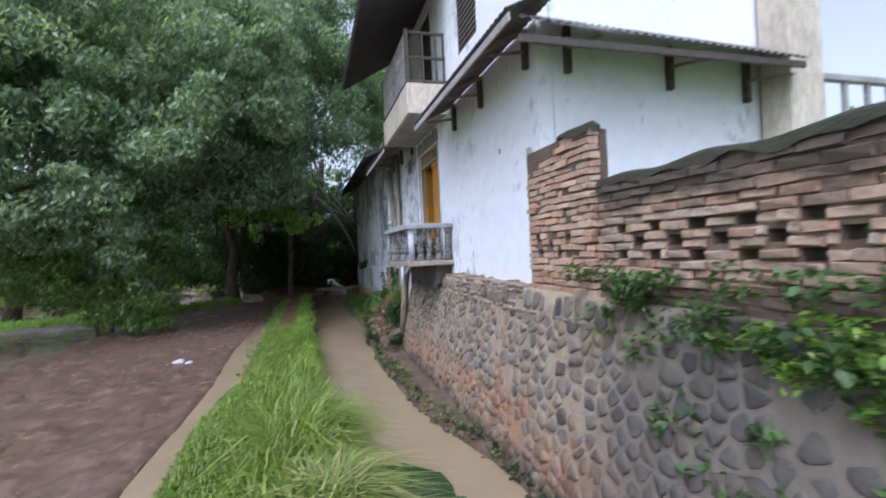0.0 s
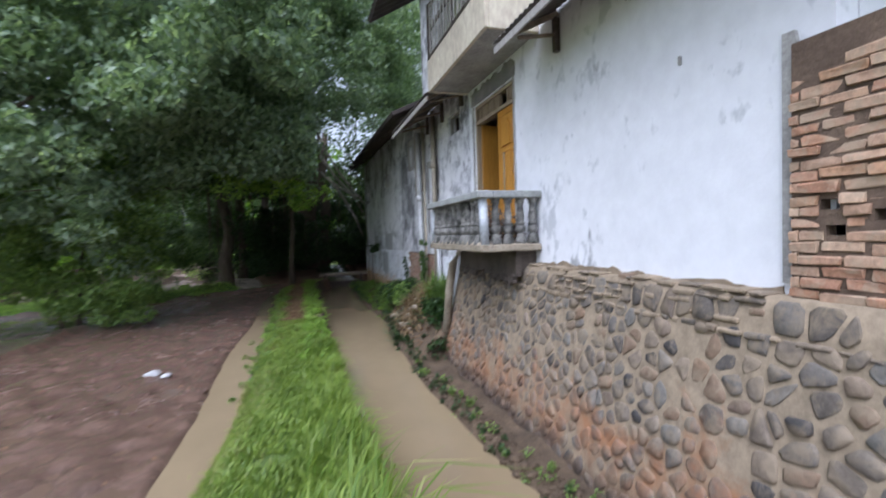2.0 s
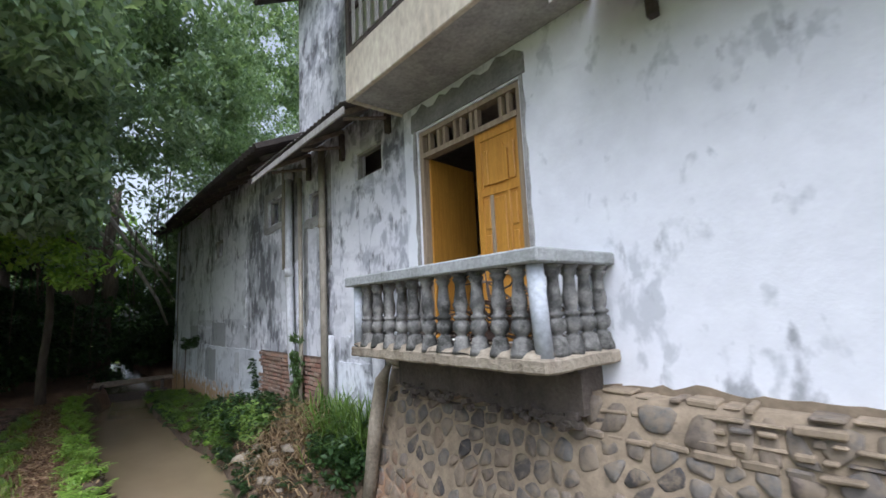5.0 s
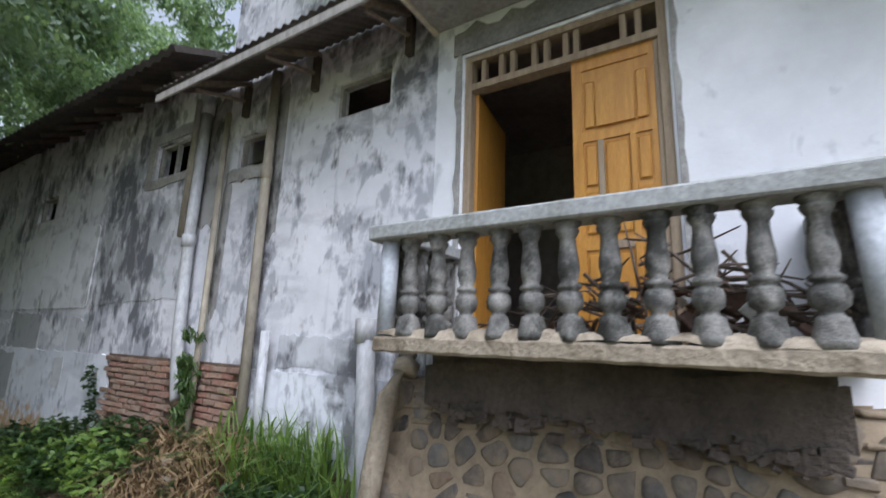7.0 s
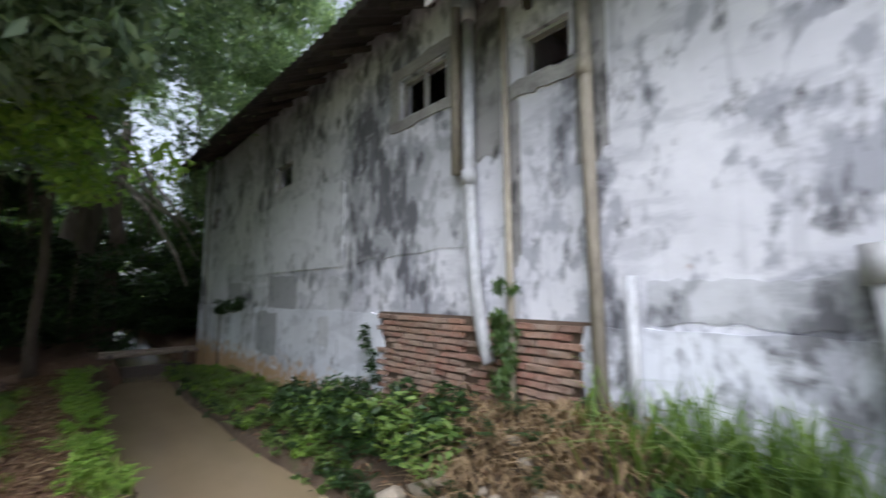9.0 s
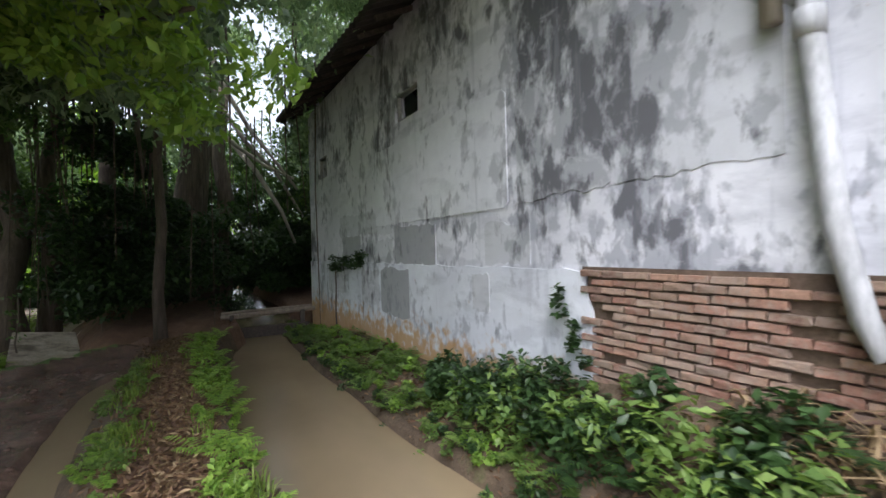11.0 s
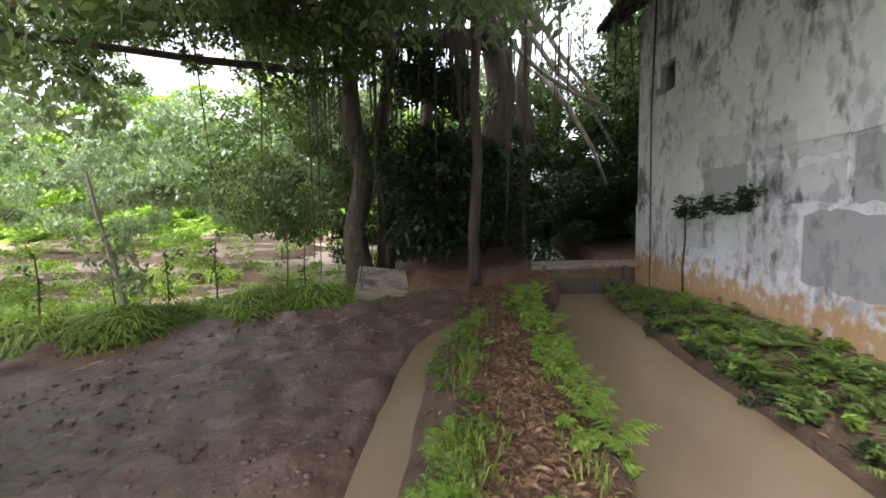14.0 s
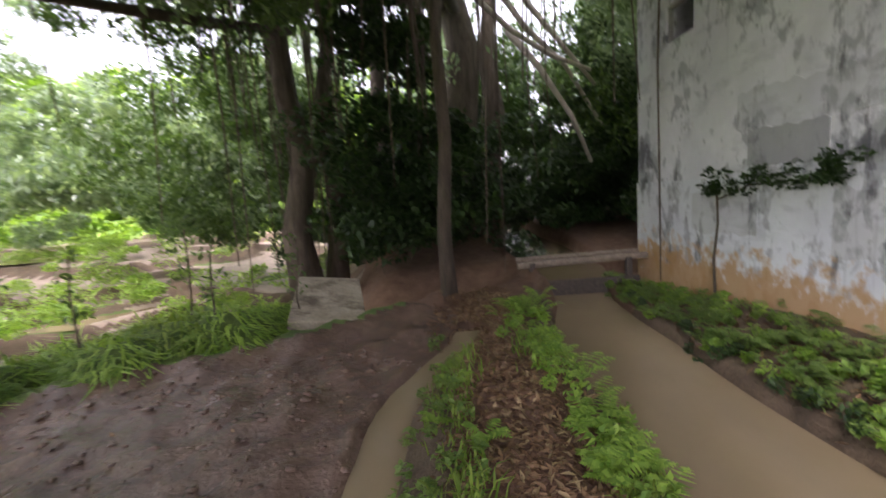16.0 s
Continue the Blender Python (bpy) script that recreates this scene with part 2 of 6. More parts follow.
MOULD = plaster("mouldy_plaster", (0.66, 0.67, 0.7), (0.33, 0.34, 0.36), (0.09, 0.09, 0.1), 0.05, 0.07, 11.0, 19.0)
GREYWASH = plaster("grey_render", (0.4, 0.405, 0.42), (0.27, 0.275, 0.29), (0.15, 0.15, 0.16), 0.02, 0.02, 11.0, 19.0)
PALEWASH = plaster("pale_plaster", (0.76, 0.77, 0.8), (0.42, 0.43, 0.46), (0.2, 0.2, 0.21), 0.03, 0.02, 16.0, 22.0)
CEMENT = simple("cement", (0.27, 0.26, 0.25), (0.4, 0.39, 0.37), 3.0, 0.9, 0.5, 0.015, c3=(0.12, 0.11, 0.1))
CEMENT_DARK = simple("dark_cement", (0.16, 0.155, 0.15), (0.27, 0.26, 0.25), 3.0, 0.9, 0.6, 0.02, c3=(0.07, 0.065, 0.06))
SLAB = simple("stained_concrete", (0.36, 0.31, 0.24), (0.24, 0.2, 0.145), 3.2, 0.9, 0.7, 0.02, c3=(0.1, 0.075, 0.05), spots=0.52)
RAILC = simple("weathered_concrete", (0.36, 0.37, 0.37), (0.25, 0.26, 0.25), 4.0, 0.85, 0.5, 0.012, c3=(0.13, 0.14, 0.11), spots=0.56)
BALU = simple("baluster_concrete", (0.07, 0.07, 0.067), (0.28, 0.27, 0.25), 9.0, 0.85, 0.6, 0.012, c3=(0.035, 0.035, 0.03), spots=0.5)
MORTAR = pieces("mortar", ((0.245, 0.193, 0.133), (0.275, 0.217, 0.15)), 0.95, 9.0, moss=(((0.33, 0.15, 0.065), 0.75, -0.3, 0.42), ((0.07, 0.052, 0.04), -0.3, -0.95, 0.75)), damp=(0.12, 0.108, 0.09))
BMORTAR = simple("brick_mortar", (0.09, 0.062, 0.045), (0.16, 0.112, 0.078), 3.0, 0.95, 0.7, 0.02)
STONE = pieces("river_stone", ((0.055, 0.05, 0.048), (0.165, 0.135, 0.105), (0.12, 0.108, 0.097), (0.23, 0.18, 0.13), (0.085, 0.075, 0.068), (0.185, 0.165, 0.14), (0.21, 0.14, 0.09), (0.105, 0.09, 0.08), (0.15, 0.14, 0.125)), 0.8, 16.0,
               moss=(((0.3, 0.135, 0.06), 0.75, -0.3, 0.4), ((0.055, 0.045, 0.037), -0.3, -0.95, 0.75)), smear=(0.245, 0.193, 0.133), damp=(0.07, 0.066, 0.058))
BRICK = pieces("old_brick", ((0.36, 0.225, 0.15), (0.3, 0.17, 0.115), (0.44, 0.31, 0.22), (0.25, 0.175, 0.13), (0.4, 0.27, 0.185), (0.36, 0.285, 0.22)), 0.9, 26.0,
               moss=(((0.045, 0.04, 0.032), 1.6, 2.05, 0.85), ((0.075, 0.055, 0.038), 1.45, 1.05, 0.9)), smear=(0.36, 0.27, 0.19))
PATCHBRICK = pieces("exposed_brick", ((0.26, 0.14, 0.1), (0.22, 0.108, 0.075), (0.31, 0.19, 0.13), (0.18, 0.108, 0.08), (0.29, 0.2, 0.145)), 0.9, 26.0, smear=(0.27, 0.21, 0.165))
PIERBRICK = pieces("pier_brick", ((0.42, 0.25, 0.15), (0.36, 0.19, 0.12), (0.5, 0.34, 0.23), (0.34, 0.22, 0.15), (0.46, 0.3, 0.2)), 0.9, 26.0, moss=(((0.045, 0.04, 0.032), 2.25, 2.65, 0.6), ((0.09, 0.06, 0.04), 1.3, 1.0, 0.4)), smear=(0.4, 0.31, 0.22))
MOSS = simple("moss", (0.04, 0.042, 0.018), (0.028, 0.026, 0.018), 5.0, 1.0, 1.0, 0.03, c3=(0.08, 0.11, 0.02), spots=0.64)
WOODY = simple("varnished_door_wood", (0.54, 0.27, 0.045), (0.43, 0.195, 0.03), 3.0, 0.4, 0.2, 0.004, (9, 9, 0.8))
WOODF = simple("pale_frame_wood", (0.36, 0.28, 0.19), (0.24, 0.18, 0.12), 3.0, 0.7, 0.3, 0.006, (8, 8, 0.8))
WOODG = simple("grey_timber", (0.17, 0.13, 0.1), (0.27, 0.22, 0.17), 3.0, 0.85, 0.4, 0.008, (6, 1, 6))
WOODP = simple("pale_slat_wood", (0.4, 0.38, 0.36), (0.28, 0.26, 0.24), 3.0, 0.85, 0.4, 0.008, (6, 6, 1))
WOODD = simple("dark_timber", (0.05, 0.04, 0.034), (0.1, 0.08, 0.065), 3.0, 0.8, 0.4, 0.008, (6, 1, 6))
TIN = simple("rusty_tin", (0.1, 0.085, 0.075), (0.18, 0.16, 0.15), 2.5, 0.6, 0.3, 0.006, metal=0.4, c3=(0.16, 0.07, 0.035))
TILE = simple("old_roof", (0.035, 0.03, 0.028), (0.065, 0.052, 0.045), 3.0, 0.9, 0.5, 0.02)
PVC = simple("dirty_pvc", (0.5, 0.51, 0.53), (0.36, 0.36, 0.36), 2.5, 0.5, 0.2, 0.004, (1, 1, 0.4), c3=(0.17, 0.16, 0.13), spots=0.55)
PVCB = simple("stained_pipe", (0.36, 0.32, 0.25), (0.22, 0.19, 0.15), 2.5, 0.7, 0.3, 0.006, (1, 1, 0.4), c3=(0.1, 0.09, 0.075))
BARK = simple("bark", (0.075, 0.058, 0.043), (0.15, 0.115, 0.085), 4.0, 0.9, 1.0, 0.04, (3, 3, 0.5), c3=(0.06, 0.065, 0.04))
PALEROOT = simple("pale_root", (0.3, 0.27, 0.22), (0.42, 0.38, 0.32), 4.0, 0.85, 0.6, 0.02, (2, 2, 1))
ROOM = simple("room_paint", (0.3, 0.26, 0.22), (0.22, 0.19, 0.16), 1.0)
# pale bluish green: the mist over the tree crowns is put into the colour
LEAF = leafy("leaf_hazed", (0.13, 0.2, 0.13), (0.36, 0.46, 0.31), 0.32, 0.8)
LEAF_MID = leafy("leaf_mid", (0.1, 0.18, 0.045), (0.26, 0.37, 0.1), 0.45, 0.75)
# darker copy of the leaf green with shade mixed into the colour
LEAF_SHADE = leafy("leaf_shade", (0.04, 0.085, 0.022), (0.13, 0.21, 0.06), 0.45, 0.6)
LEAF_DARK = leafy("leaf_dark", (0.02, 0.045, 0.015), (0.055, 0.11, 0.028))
# fresh yellow-green; on far trees and bushes it also stands for strong sky light
LEAF_BRIGHT = leafy("leaf_bright", (0.14, 0.26, 0.04), (0.36, 0.52, 0.1), 0.5, 0.7)
GRASS = leafy("grass_blade", (0.1, 0.18, 0.018), (0.29, 0.38, 0.07), 0.5, 0.6)
HAY = leafy("pale_grass", (0.2, 0.22, 0.07), (0.42, 0.42, 0.17), 0.6, 0.5)
DRY = leafy("dead_leaves", (0.1, 0.05, 0.025), (0.28, 0.17, 0.09), 0.8, 0.2)
HUSK = leafy("dried_husk", (0.14, 0.09, 0.045), (0.4, 0.29, 0.16), 0.8, 0.2)
SOIL = simple("bank_soil", (0.075, 0.052, 0.033), (0.14, 0.098, 0.062), 3.0, 0.95, 0.9, 0.03, c3=(0.07, 0.09, 0.025))
PATHSOIL = simple("litter_path", (0.12, 0.065, 0.04), (0.2, 0.12, 0.075), 5.0, 0.95, 0.9, 0.03, c3=(0.08, 0.05, 0.035))
TURF = simple("turf", (0.06, 0.11, 0.018), (0.11, 0.16, 0.03), 4.0, 0.95, 0.9, 0.04, c3=(0.1, 0.075, 0.04), spots=0.58)
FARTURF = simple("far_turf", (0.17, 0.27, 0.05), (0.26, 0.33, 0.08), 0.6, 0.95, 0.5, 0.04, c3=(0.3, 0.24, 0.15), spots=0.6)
TERRACE = simple("terrace_mud", (0.29, 0.225, 0.175), (0.2, 0.15, 0.115), 0.9, 0.6, 0.6, 0.04, c3=(0.14, 0.1, 0.07))


def mud_material(name, c1, c2, wet):
    m, nt, b = material(name)
    v = coords(nt)
    big, mid, fine = noise_tex(nt, v, 0.7, 6, 0.65), noise_tex(nt, v, 4.0, 7, 0.7), noise_tex(nt, v, 22, 5, 0.6)
    col = mix(nt, ramp(nt, mid, ((0.35, 0.0), (0.65, 1.0))), c1, c2)
    col = mix(nt, ramp(nt, fine, ((0.62, 0.0), (0.7, 0.5))), col, tuple(c * 1.7 for c in c2))
    nt.links.new(col, b.inputs["Base Color"])
    r = ramp(nt, calc(nt, "ADD", big, calc(nt, "MULTIPLY", calc(nt, "SUBTRACT", mid, 0.5), 0.6)), ((0.54, wet), (0.72, 0.45)))
    nt.links.new(r, b.inputs["Roughness"])
    bump(nt, b, calc(nt, "ADD", mid, calc(nt, "MULTIPLY", fine, 0.35)), 0.6, 0.06)
    return m


MUD = mud_material("paddy_mud", (0.1, 0.062, 0.046), (0.18, 0.116, 0.087), 0.12)
WETMUD = mud_material("wet_mud", (0.1, 0.075, 0.06), (0.16, 0.12, 0.095), 0.06)


def water_material(name, col, rough):
    m, nt, b = material(name)
    v = coords(nt, (1, 0.6, 1))
    c = mix(nt, ramp(nt, noise_tex(nt, v, 0.8, 4), ((0.3, 0.0), (0.7, 1.0))), col, tuple(k * 0.82 for k in col))
    nt.links.new(c, b.inputs["Base Color"])
    b.inputs["Roughness"].default_value = rough
    b.inputs["IOR"].default_value = 1.33
    bump(nt, b, noise_tex(nt, v, 5.0, 3), 0.12, 0.02)
    return m


WATER = water_material("silty_water", (0.29, 0.222, 0.136), 0.14)


# ---- ground: one sheet to the horizon ----
def smooth(a, b, x):
    t = np.clip((x - a) / (b - a), 0, 1)
    return t * t * (3 - 2 * t)


def waves(x, y, f, seed):
    r = np.random.RandomState(seed)
    out = np.zeros_like(x)
    for k in range(7):
        a, ph, g = r.uniform(0, 6.28), r.uniform(0, 6.28), f * r.uniform(0.6, 1.9)
        out += np.sin((x * math.cos(a) + y * math.sin(a)) * g + ph)
    return out / 4.0


WATER_Z, MUD_Z = -0.88, -0.6


def bank_top(y):
    return 0.0 - 0.42 * smooth(5.0, 10.0, y)


def canal_left(y):
    return -0.56 + 0.24 * (1 - smooth(3.5, 6.5, y)) + 0.05 * np.sin(y * 1.3) + 0.03 * np.sin(y * 3.1) - 0.14 * smooth(15, 19, y) + 0.72 * smooth(21, 25.5, y)


def canal_right(y):
    return 1.06 - 0.52 * smooth(4.5, 8.5, y) + 0.04 * np.sin(y * 1.7) + 0.26 * smooth(12, 15.5, y) - 0.16 * smooth(16.5, 19, y) + 0.85 * smooth(23, 29, y)


def channel_left(y):
    return -2.5 + 0.05 * np.sin(y * 0.9) + 0.75 * smooth(20.8, 23.3, y)


def channel_width(y):
    return 0.46 - 0.17 * smooth(13, 18, y)


def field_end(x):
    return np.where(x > -6.9, 20.7 + (x + 6.9) * 0.72, 20.7 + (x + 6.9) * 0.35) + 0.12 * np.sin(x * 2.1)


def wall_foot(y):
    return np.where(y < 11.2, -0.7, 0.22 - 0.65 * smooth(14.5, 19.0, y) - 0.45 * smooth(21.5, 26.0, y))


def height(x, y):
    lumps = waves(x, y, 4.5, 3) * 0.02 + waves(x, y, 10.5, 4) * 0.034
    mud = MUD_Z + lumps + waves(x, y, 21.0, 15) * 0.016
    mud = np.where(np.abs(x + 6.65 + 0.1 * np.sin(y * 0.7)) < 0.3, mud + 0.12 * np.exp(-((x + 6.65 + 0.1 * np.sin(y * 0.7)) / 0.13) ** 2), mud)
    mud = np.where(x < -6.8, mud - 0.015, mud)
    rim = np.exp(-((y - field_end(x)) / 0.35) ** 2) * 0.12 * (x < -1.9)
    mud = mud + rim
    # lower land past the field
    steps = -2.35 + 0.42 * (smooth(28, 28.6, y + waves(x, y, 0.5, 8) * 1.5) + smooth(32, 32.5, y + waves(x, y, 0.4, 9) * 2)
                           + smooth(37, 37.6, y + waves(x, y, 0.35, 10) * 2) + smooth(43, 44, y + waves(x, y, 0.3, 11) * 2)) + waves(x, y, 2.0, 5) * 0.05
    steps = steps + 0.25 * np.exp(-((waves(x, y, 0.55, 12)) / 0.16) ** 2) * smooth(25, 27, y)
    away = smooth(0.15, 2.0, y - field_end(x))
    left = mud * (1 - away) + steps * away
    # grassy left margin and hills
    far_left = smooth(-13, -15.5, x)
    left = left + far_left * 0.35 * (1 - away)
    # wooded ground ahead
    ahead = smooth(24.2, 27.0, y) * smooth(-4.6, -2.6, x + 0.12 * (y - 26))
    left = left * (1 - ahead) + (-0.5 + 0.22 * smooth(26, 34, y) + waves(x, y, 1.6, 6) * 0.06) * ahead
    # bank between the side channel and the canal
    cl, ch = canal_left(y), channel_left(y)
    w0 = ch + channel_width(y) - 0.1
    prof = smooth(w0 - 0.06, w0 + 0.45, x)
    bank = (MUD_Z - 0.09) * (1 - prof) + (bank_top(y) + waves(x, y, 3.0, 7) * 0.02 + lumps) * prof
    in_channel = smooth(ch - 0.1, ch + 0.02, x) * (y < 23.2)
    z = np.where(x < ch + 0.02, left * (1 - in_channel) + (MUD_Z - 0.09) * in_channel, bank)
    z = np.where((y > 23.2) & (x < cl - 0.4), left, z)
    # canal bed and right side
    bed = -1.3
    z = np.where(x > cl - 0.3, z * (1 - smooth(cl - 0.3, cl + 0.06, x)) + bed * smooth(cl - 0.3, cl + 0.06, x), z)
    cr = canal_right(y)
    side = smooth(cr - 0.05, cr + 0.12, x)
    foot = wall_foot(y)
    slope = WATER_Z + 0.1 + (foot - WATER_Z - 0.1) * smooth(cr + 0.05, 1.85, x) + 0.05 * waves(x, y, 3.0, 13) * smooth(cr, cr + 0.3, x) * (x < 1.75)
    heap = 0.22 * np.exp(-((x - 1.45) / 0.3) ** 2 - ((y - 13.2) / 1.1) ** 2)
    right = np.where(y < 11.1, np.where(x < 1.6, -0.8 + lumps, -0.7), slope + heap)
    right = np.where((y > 27) & (x > cr), -0.45 + 0.2 * smooth(27, 32, y) + waves(x, y, 1.6, 6) * 0.06, right)
    z = np.where(x > cr - 0.05, bed * (1 - side) + right * side, z)
    # far country
    far = smooth(55, 90, np.hypot(x, y - 10))
    z = z * (1 - far) + (-1.2 + waves(x, y, 0.05, 14) * 0.6) * far
    return z


def axis_cuts(*runs):
    out = []
    for a, b, d in runs:
        out += list(np.arange(a, b - 1e-6, d))
    return np.array(out + [runs[-1][1]])


gx = axis_cuts((-900, -200, 100), (-200, -60, 20), (-60, -30, 3), (-30, -14, 0.4), (-14, -7.2, 0.14), (-7.2, -2.7, 0.07), (-2.7, 2.1, 0.055), (2.1, 8, 0.6), (8, 40, 4), (40, 200, 20), (200, 900, 100))
gy = axis_cuts((-900, -200, 100), (-200, -20, 20), (-20, -3, 1.5), (-3, 2, 0.2), (2, 21, 0.075), (21, 24.5, 0.11), (24.5, 34, 0.14), (34, 50, 0.35), (50, 90, 3), (90, 200, 15), (200, 900, 100))
GX, GY = np.meshgrid(gx, gy)
GZ = height(GX, GY)
nxg, nyg = len(gx), len(gy)
gid = np.arange(nxg * nyg).reshape(nyg, nxg)
quads = np.stack([gid[:-1, :-1], gid[:-1, 1:], gid[1:, 1:], gid[1:, :-1]], -1).reshape(-1, 4)
cx, cy = ((GX[:-1, :-1] + GX[1:, 1:]) / 2).ravel(), ((GY[:-1, :-1] + GY[1:, 1:]) / 2).ravel()
cz = ((GZ[:-1, :-1] + GZ[1:, 1:]) / 2).ravel()
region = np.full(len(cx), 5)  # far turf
region = np.where((cx < -1.6) & (cy > field_end(cx)) & (cy < 46) & (cx > -34), 6, region)
region = np.where((cx < -1.6) & (cy > field_end(cx) - 0.1) & (cy < field_end(cx) + 2.2), 3, region)
region = np.where((cx > -14) & (cx < channel_left(cy) + 0.1) & (cy < field_end(cx) - 0.1) & (cy > -40), 0, region)
region = np.where((cx < -6.75) & (cx > -14) & (cy < field_end(cx) - 0.1) & (cy > -40), 1, region)
bank_zone = (cx > channel_left(cy) + 0.1) & (cx < 1.9) & (cy > -40) & (cy < 40)
region = np.where(bank_zone, 2, region)
region = np.where(bank_zone & (cx > -1.85) & (cx < -0.85) & (cy < 11), 3, region)
region = np.where(bank_zone & (cx > -1.95) & (cx < -1.05) & (cy > 11), 4, region)
region = np.where((cy > 24) & (cy < 45) & (cx > -4) & (cx < 12), 4, region)
rise = np.abs(GZ[1:, :-1] - GZ[:-1, :-1]).ravel() / np.maximum((GY[1:, :-1] - GY[:-1, :-1]).ravel(), 1e-3)
# steep terrace risers get dark soil, which also stands in for overhang shadow
region = np.where((region == 6) & (rise > 0.22), 2, region)
region = np.where((region == 6) & (waves(cx, cy, 0.8, 22) > 0.75), 3, region)
me = bpy.data.meshes.new("ground")
me.vertices.add(nxg * nyg)
me.vertices.foreach_set("co", np.stack([GX, GY, GZ], -1).ravel())
me.loops.add(len(quads) * 4)
me.loops.foreach_set("vertex_index", quads.ravel())
me.polygons.add(len(quads))
me.polygons.foreach_set("loop_start", np.arange(0, len(quads) * 4, 4))
me.polygons.foreach_set("loop_total", np.full(len(quads), 4))
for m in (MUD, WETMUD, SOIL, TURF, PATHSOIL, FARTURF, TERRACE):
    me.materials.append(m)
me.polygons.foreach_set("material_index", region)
me.polygons.foreach_set("use_smooth", np.ones(len(quads), bool))
me.update(calc_edges=True)
me.validate()
ground = tagged(new("ground", me), "muddy paddy field, grassy bank and soil", "ground", kind="structure")


def ribbon(name, edge_a, edge_b, y0, y1, z, n, mat, label):
    verts, faces = [], []
    for k in range(n + 1):
        y = y0 + (y1 - y0) * k / n
        verts += [(float(edge_a(y)), y, z), (float(edge_b(y)), y, z)]
        if k:
            faces.append((2 * k - 2, 2 * k - 1, 2 * k + 1, 2 * k))
    return tagged(raw(name, verts, faces, mat), label, "water", kind="structure")


ribbon("water_canal", lambda y: canal_left(y) - 0.35, lambda y: canal_right(y) + 0.15, -30, 25.4, WATER_Z, 200, WATER, "silty brown water in the narrow irrigation canal")
ribbon("water_canal_upper", lambda y: canal_left(y) - 0.35, lambda y: canal_right(y) + 0.15, 25.45, 40, WATER_Z + 0.2, 60, WATER, "silty brown water above the small weir")
ribbon("water_side_channel", lambda y: channel_left(y) - 0.05, lambda y: channel_left(y) + channel_width(y), -30, 23.0, MUD_Z - 0.035, 200, WATER, "shallow muddy water along the field edge")
PUDDLE = water_material("puddle_water", (0.15, 0.1, 0.07), 0.04)
raw("water_puddles", [(-6.5, -20, MUD_Z - 0.026), (-2.6, -20, MUD_Z - 0.026), (-2.6, 12.0, MUD_Z - 0.026), (-6.5, 12.0, MUD_Z - 0.026)], [(0, 1, 2, 3)], PUDDLE)
tagged(bpy.data.objects["water_puddles"], "thin puddles between the mud clods", "water", kind="structure")
raw("water_wet_field", [(-13.6, -20, MUD_Z - 0.012), (-6.85, -20, MUD_Z - 0.012), (-6.85, 20.0, MUD_Z - 0.012), (-13.6, 17.5, MUD_Z - 0.012)], [(0, 1, 2, 3)], PUDDLE)
tagged(bpy.data.objects["water_wet_field"], "thin film of water on the next field", "water", kind="structure")
for n, (x0, x1, y0, y1, z) in enumerate(((-33, -16, 38.5, 40.5, -1.0), (-26, -9, 29.2, 31.4, -1.88))):
    raw("water_terrace_%d" % (n + 1), [(x0, y0, z), (x1, y0, z), (x1, y1, z), (x0, y1, z)], [(0, 1, 2, 3)], WATER)
    tagged(bpy.data.objects["water_terrace_%d" % (n + 1)], "muddy water standing on a terrace", "water", kind="structure")

# ---- house: walls ----
FACE = 1.8
DOOR = (9.14, 10.68, 1.36, 3.72)
W3, W25, W2, W1, W0 = (11.48, 12.2, 3.52, 3.92), (13.29, 13.8, 3.28, 3.69), (14.9, 15.8, 3.47, 3.98), (19.34, 20.17, 3.3, 3.77), (24.24, 25.0, 3.04, 3.58)
UPW = (6.75, 7.75, 4.8, 6.3)
UPD = (9.3, 10.3, 4.6, 6.5)
panel_wall("wall_canal_house", "x", FACE, 0.18, 5.0, 10.95, 1.04, 7.6, [DOOR, UPW, UPD], WHITE, "whitewashed plaster wall of the house, faintly stained")
panel_wall("wall_canal_middle", "x", FACE + 0.002, 0.18, 10.95, 14.2, -0.9, 7.6, [W3, W25], OLD, "worn whitewashed wall with grey blotches", 0.35, 0.003)
panel_wall("wall_canal_annex", "x", FACE + 0.004, 0.18, 14.2, 25.95, -1.4, 4.95, [W2, W1, W0], OLD, "long old plaster wall with mould and grey patches", 0.35, 0.003)
panel_wall("wall_side_house", "y", 5.0, 0.18, FACE + 0.19, 5.43, 0.6, 7.6, [], WHITE, "plain white plaster side wall")
panel_wall("wall_back_house", "x", 5.44, 0.18, 5.0, 14.2, -0.9, 7.6, [], WHITE, "back wall of the house")
panel_wall("wall_end_house", "y", 14.02, 0.18, FACE + 0.2, 5.43, -0.9, 7.6, [], WHITE, "end wall of the house")
panel_wall("wall_annex_end", "y", 25.77, 0.18, FACE + 0.2, 6.5, -1.4, 6.2, [], OLD, "end wall of the long annex")
panel_wall("wall_annex_back", "x", 6.5, 0.18, 14.2, 25.95, -1.4, 5.2, [], OLD, "back wall of the long annex")
for nm, zz in (("floor_house", 1.2), ("floor_upper", 4.1), ("ceiling_house", 7.5)):
    tagged(part(nm, block(FACE + 0.19, 5.42, 5.19, 14.0, zz, zz + 0.14), ROOM), "bare concrete floor slab inside the house", "floor", kind="structure")
tagged(part("wall_room_partition", block(4.7, 4.8, 5.2, 14.0, 1.35, 4.09), ROOM), "dim painted room wall", "wall", kind="structure")


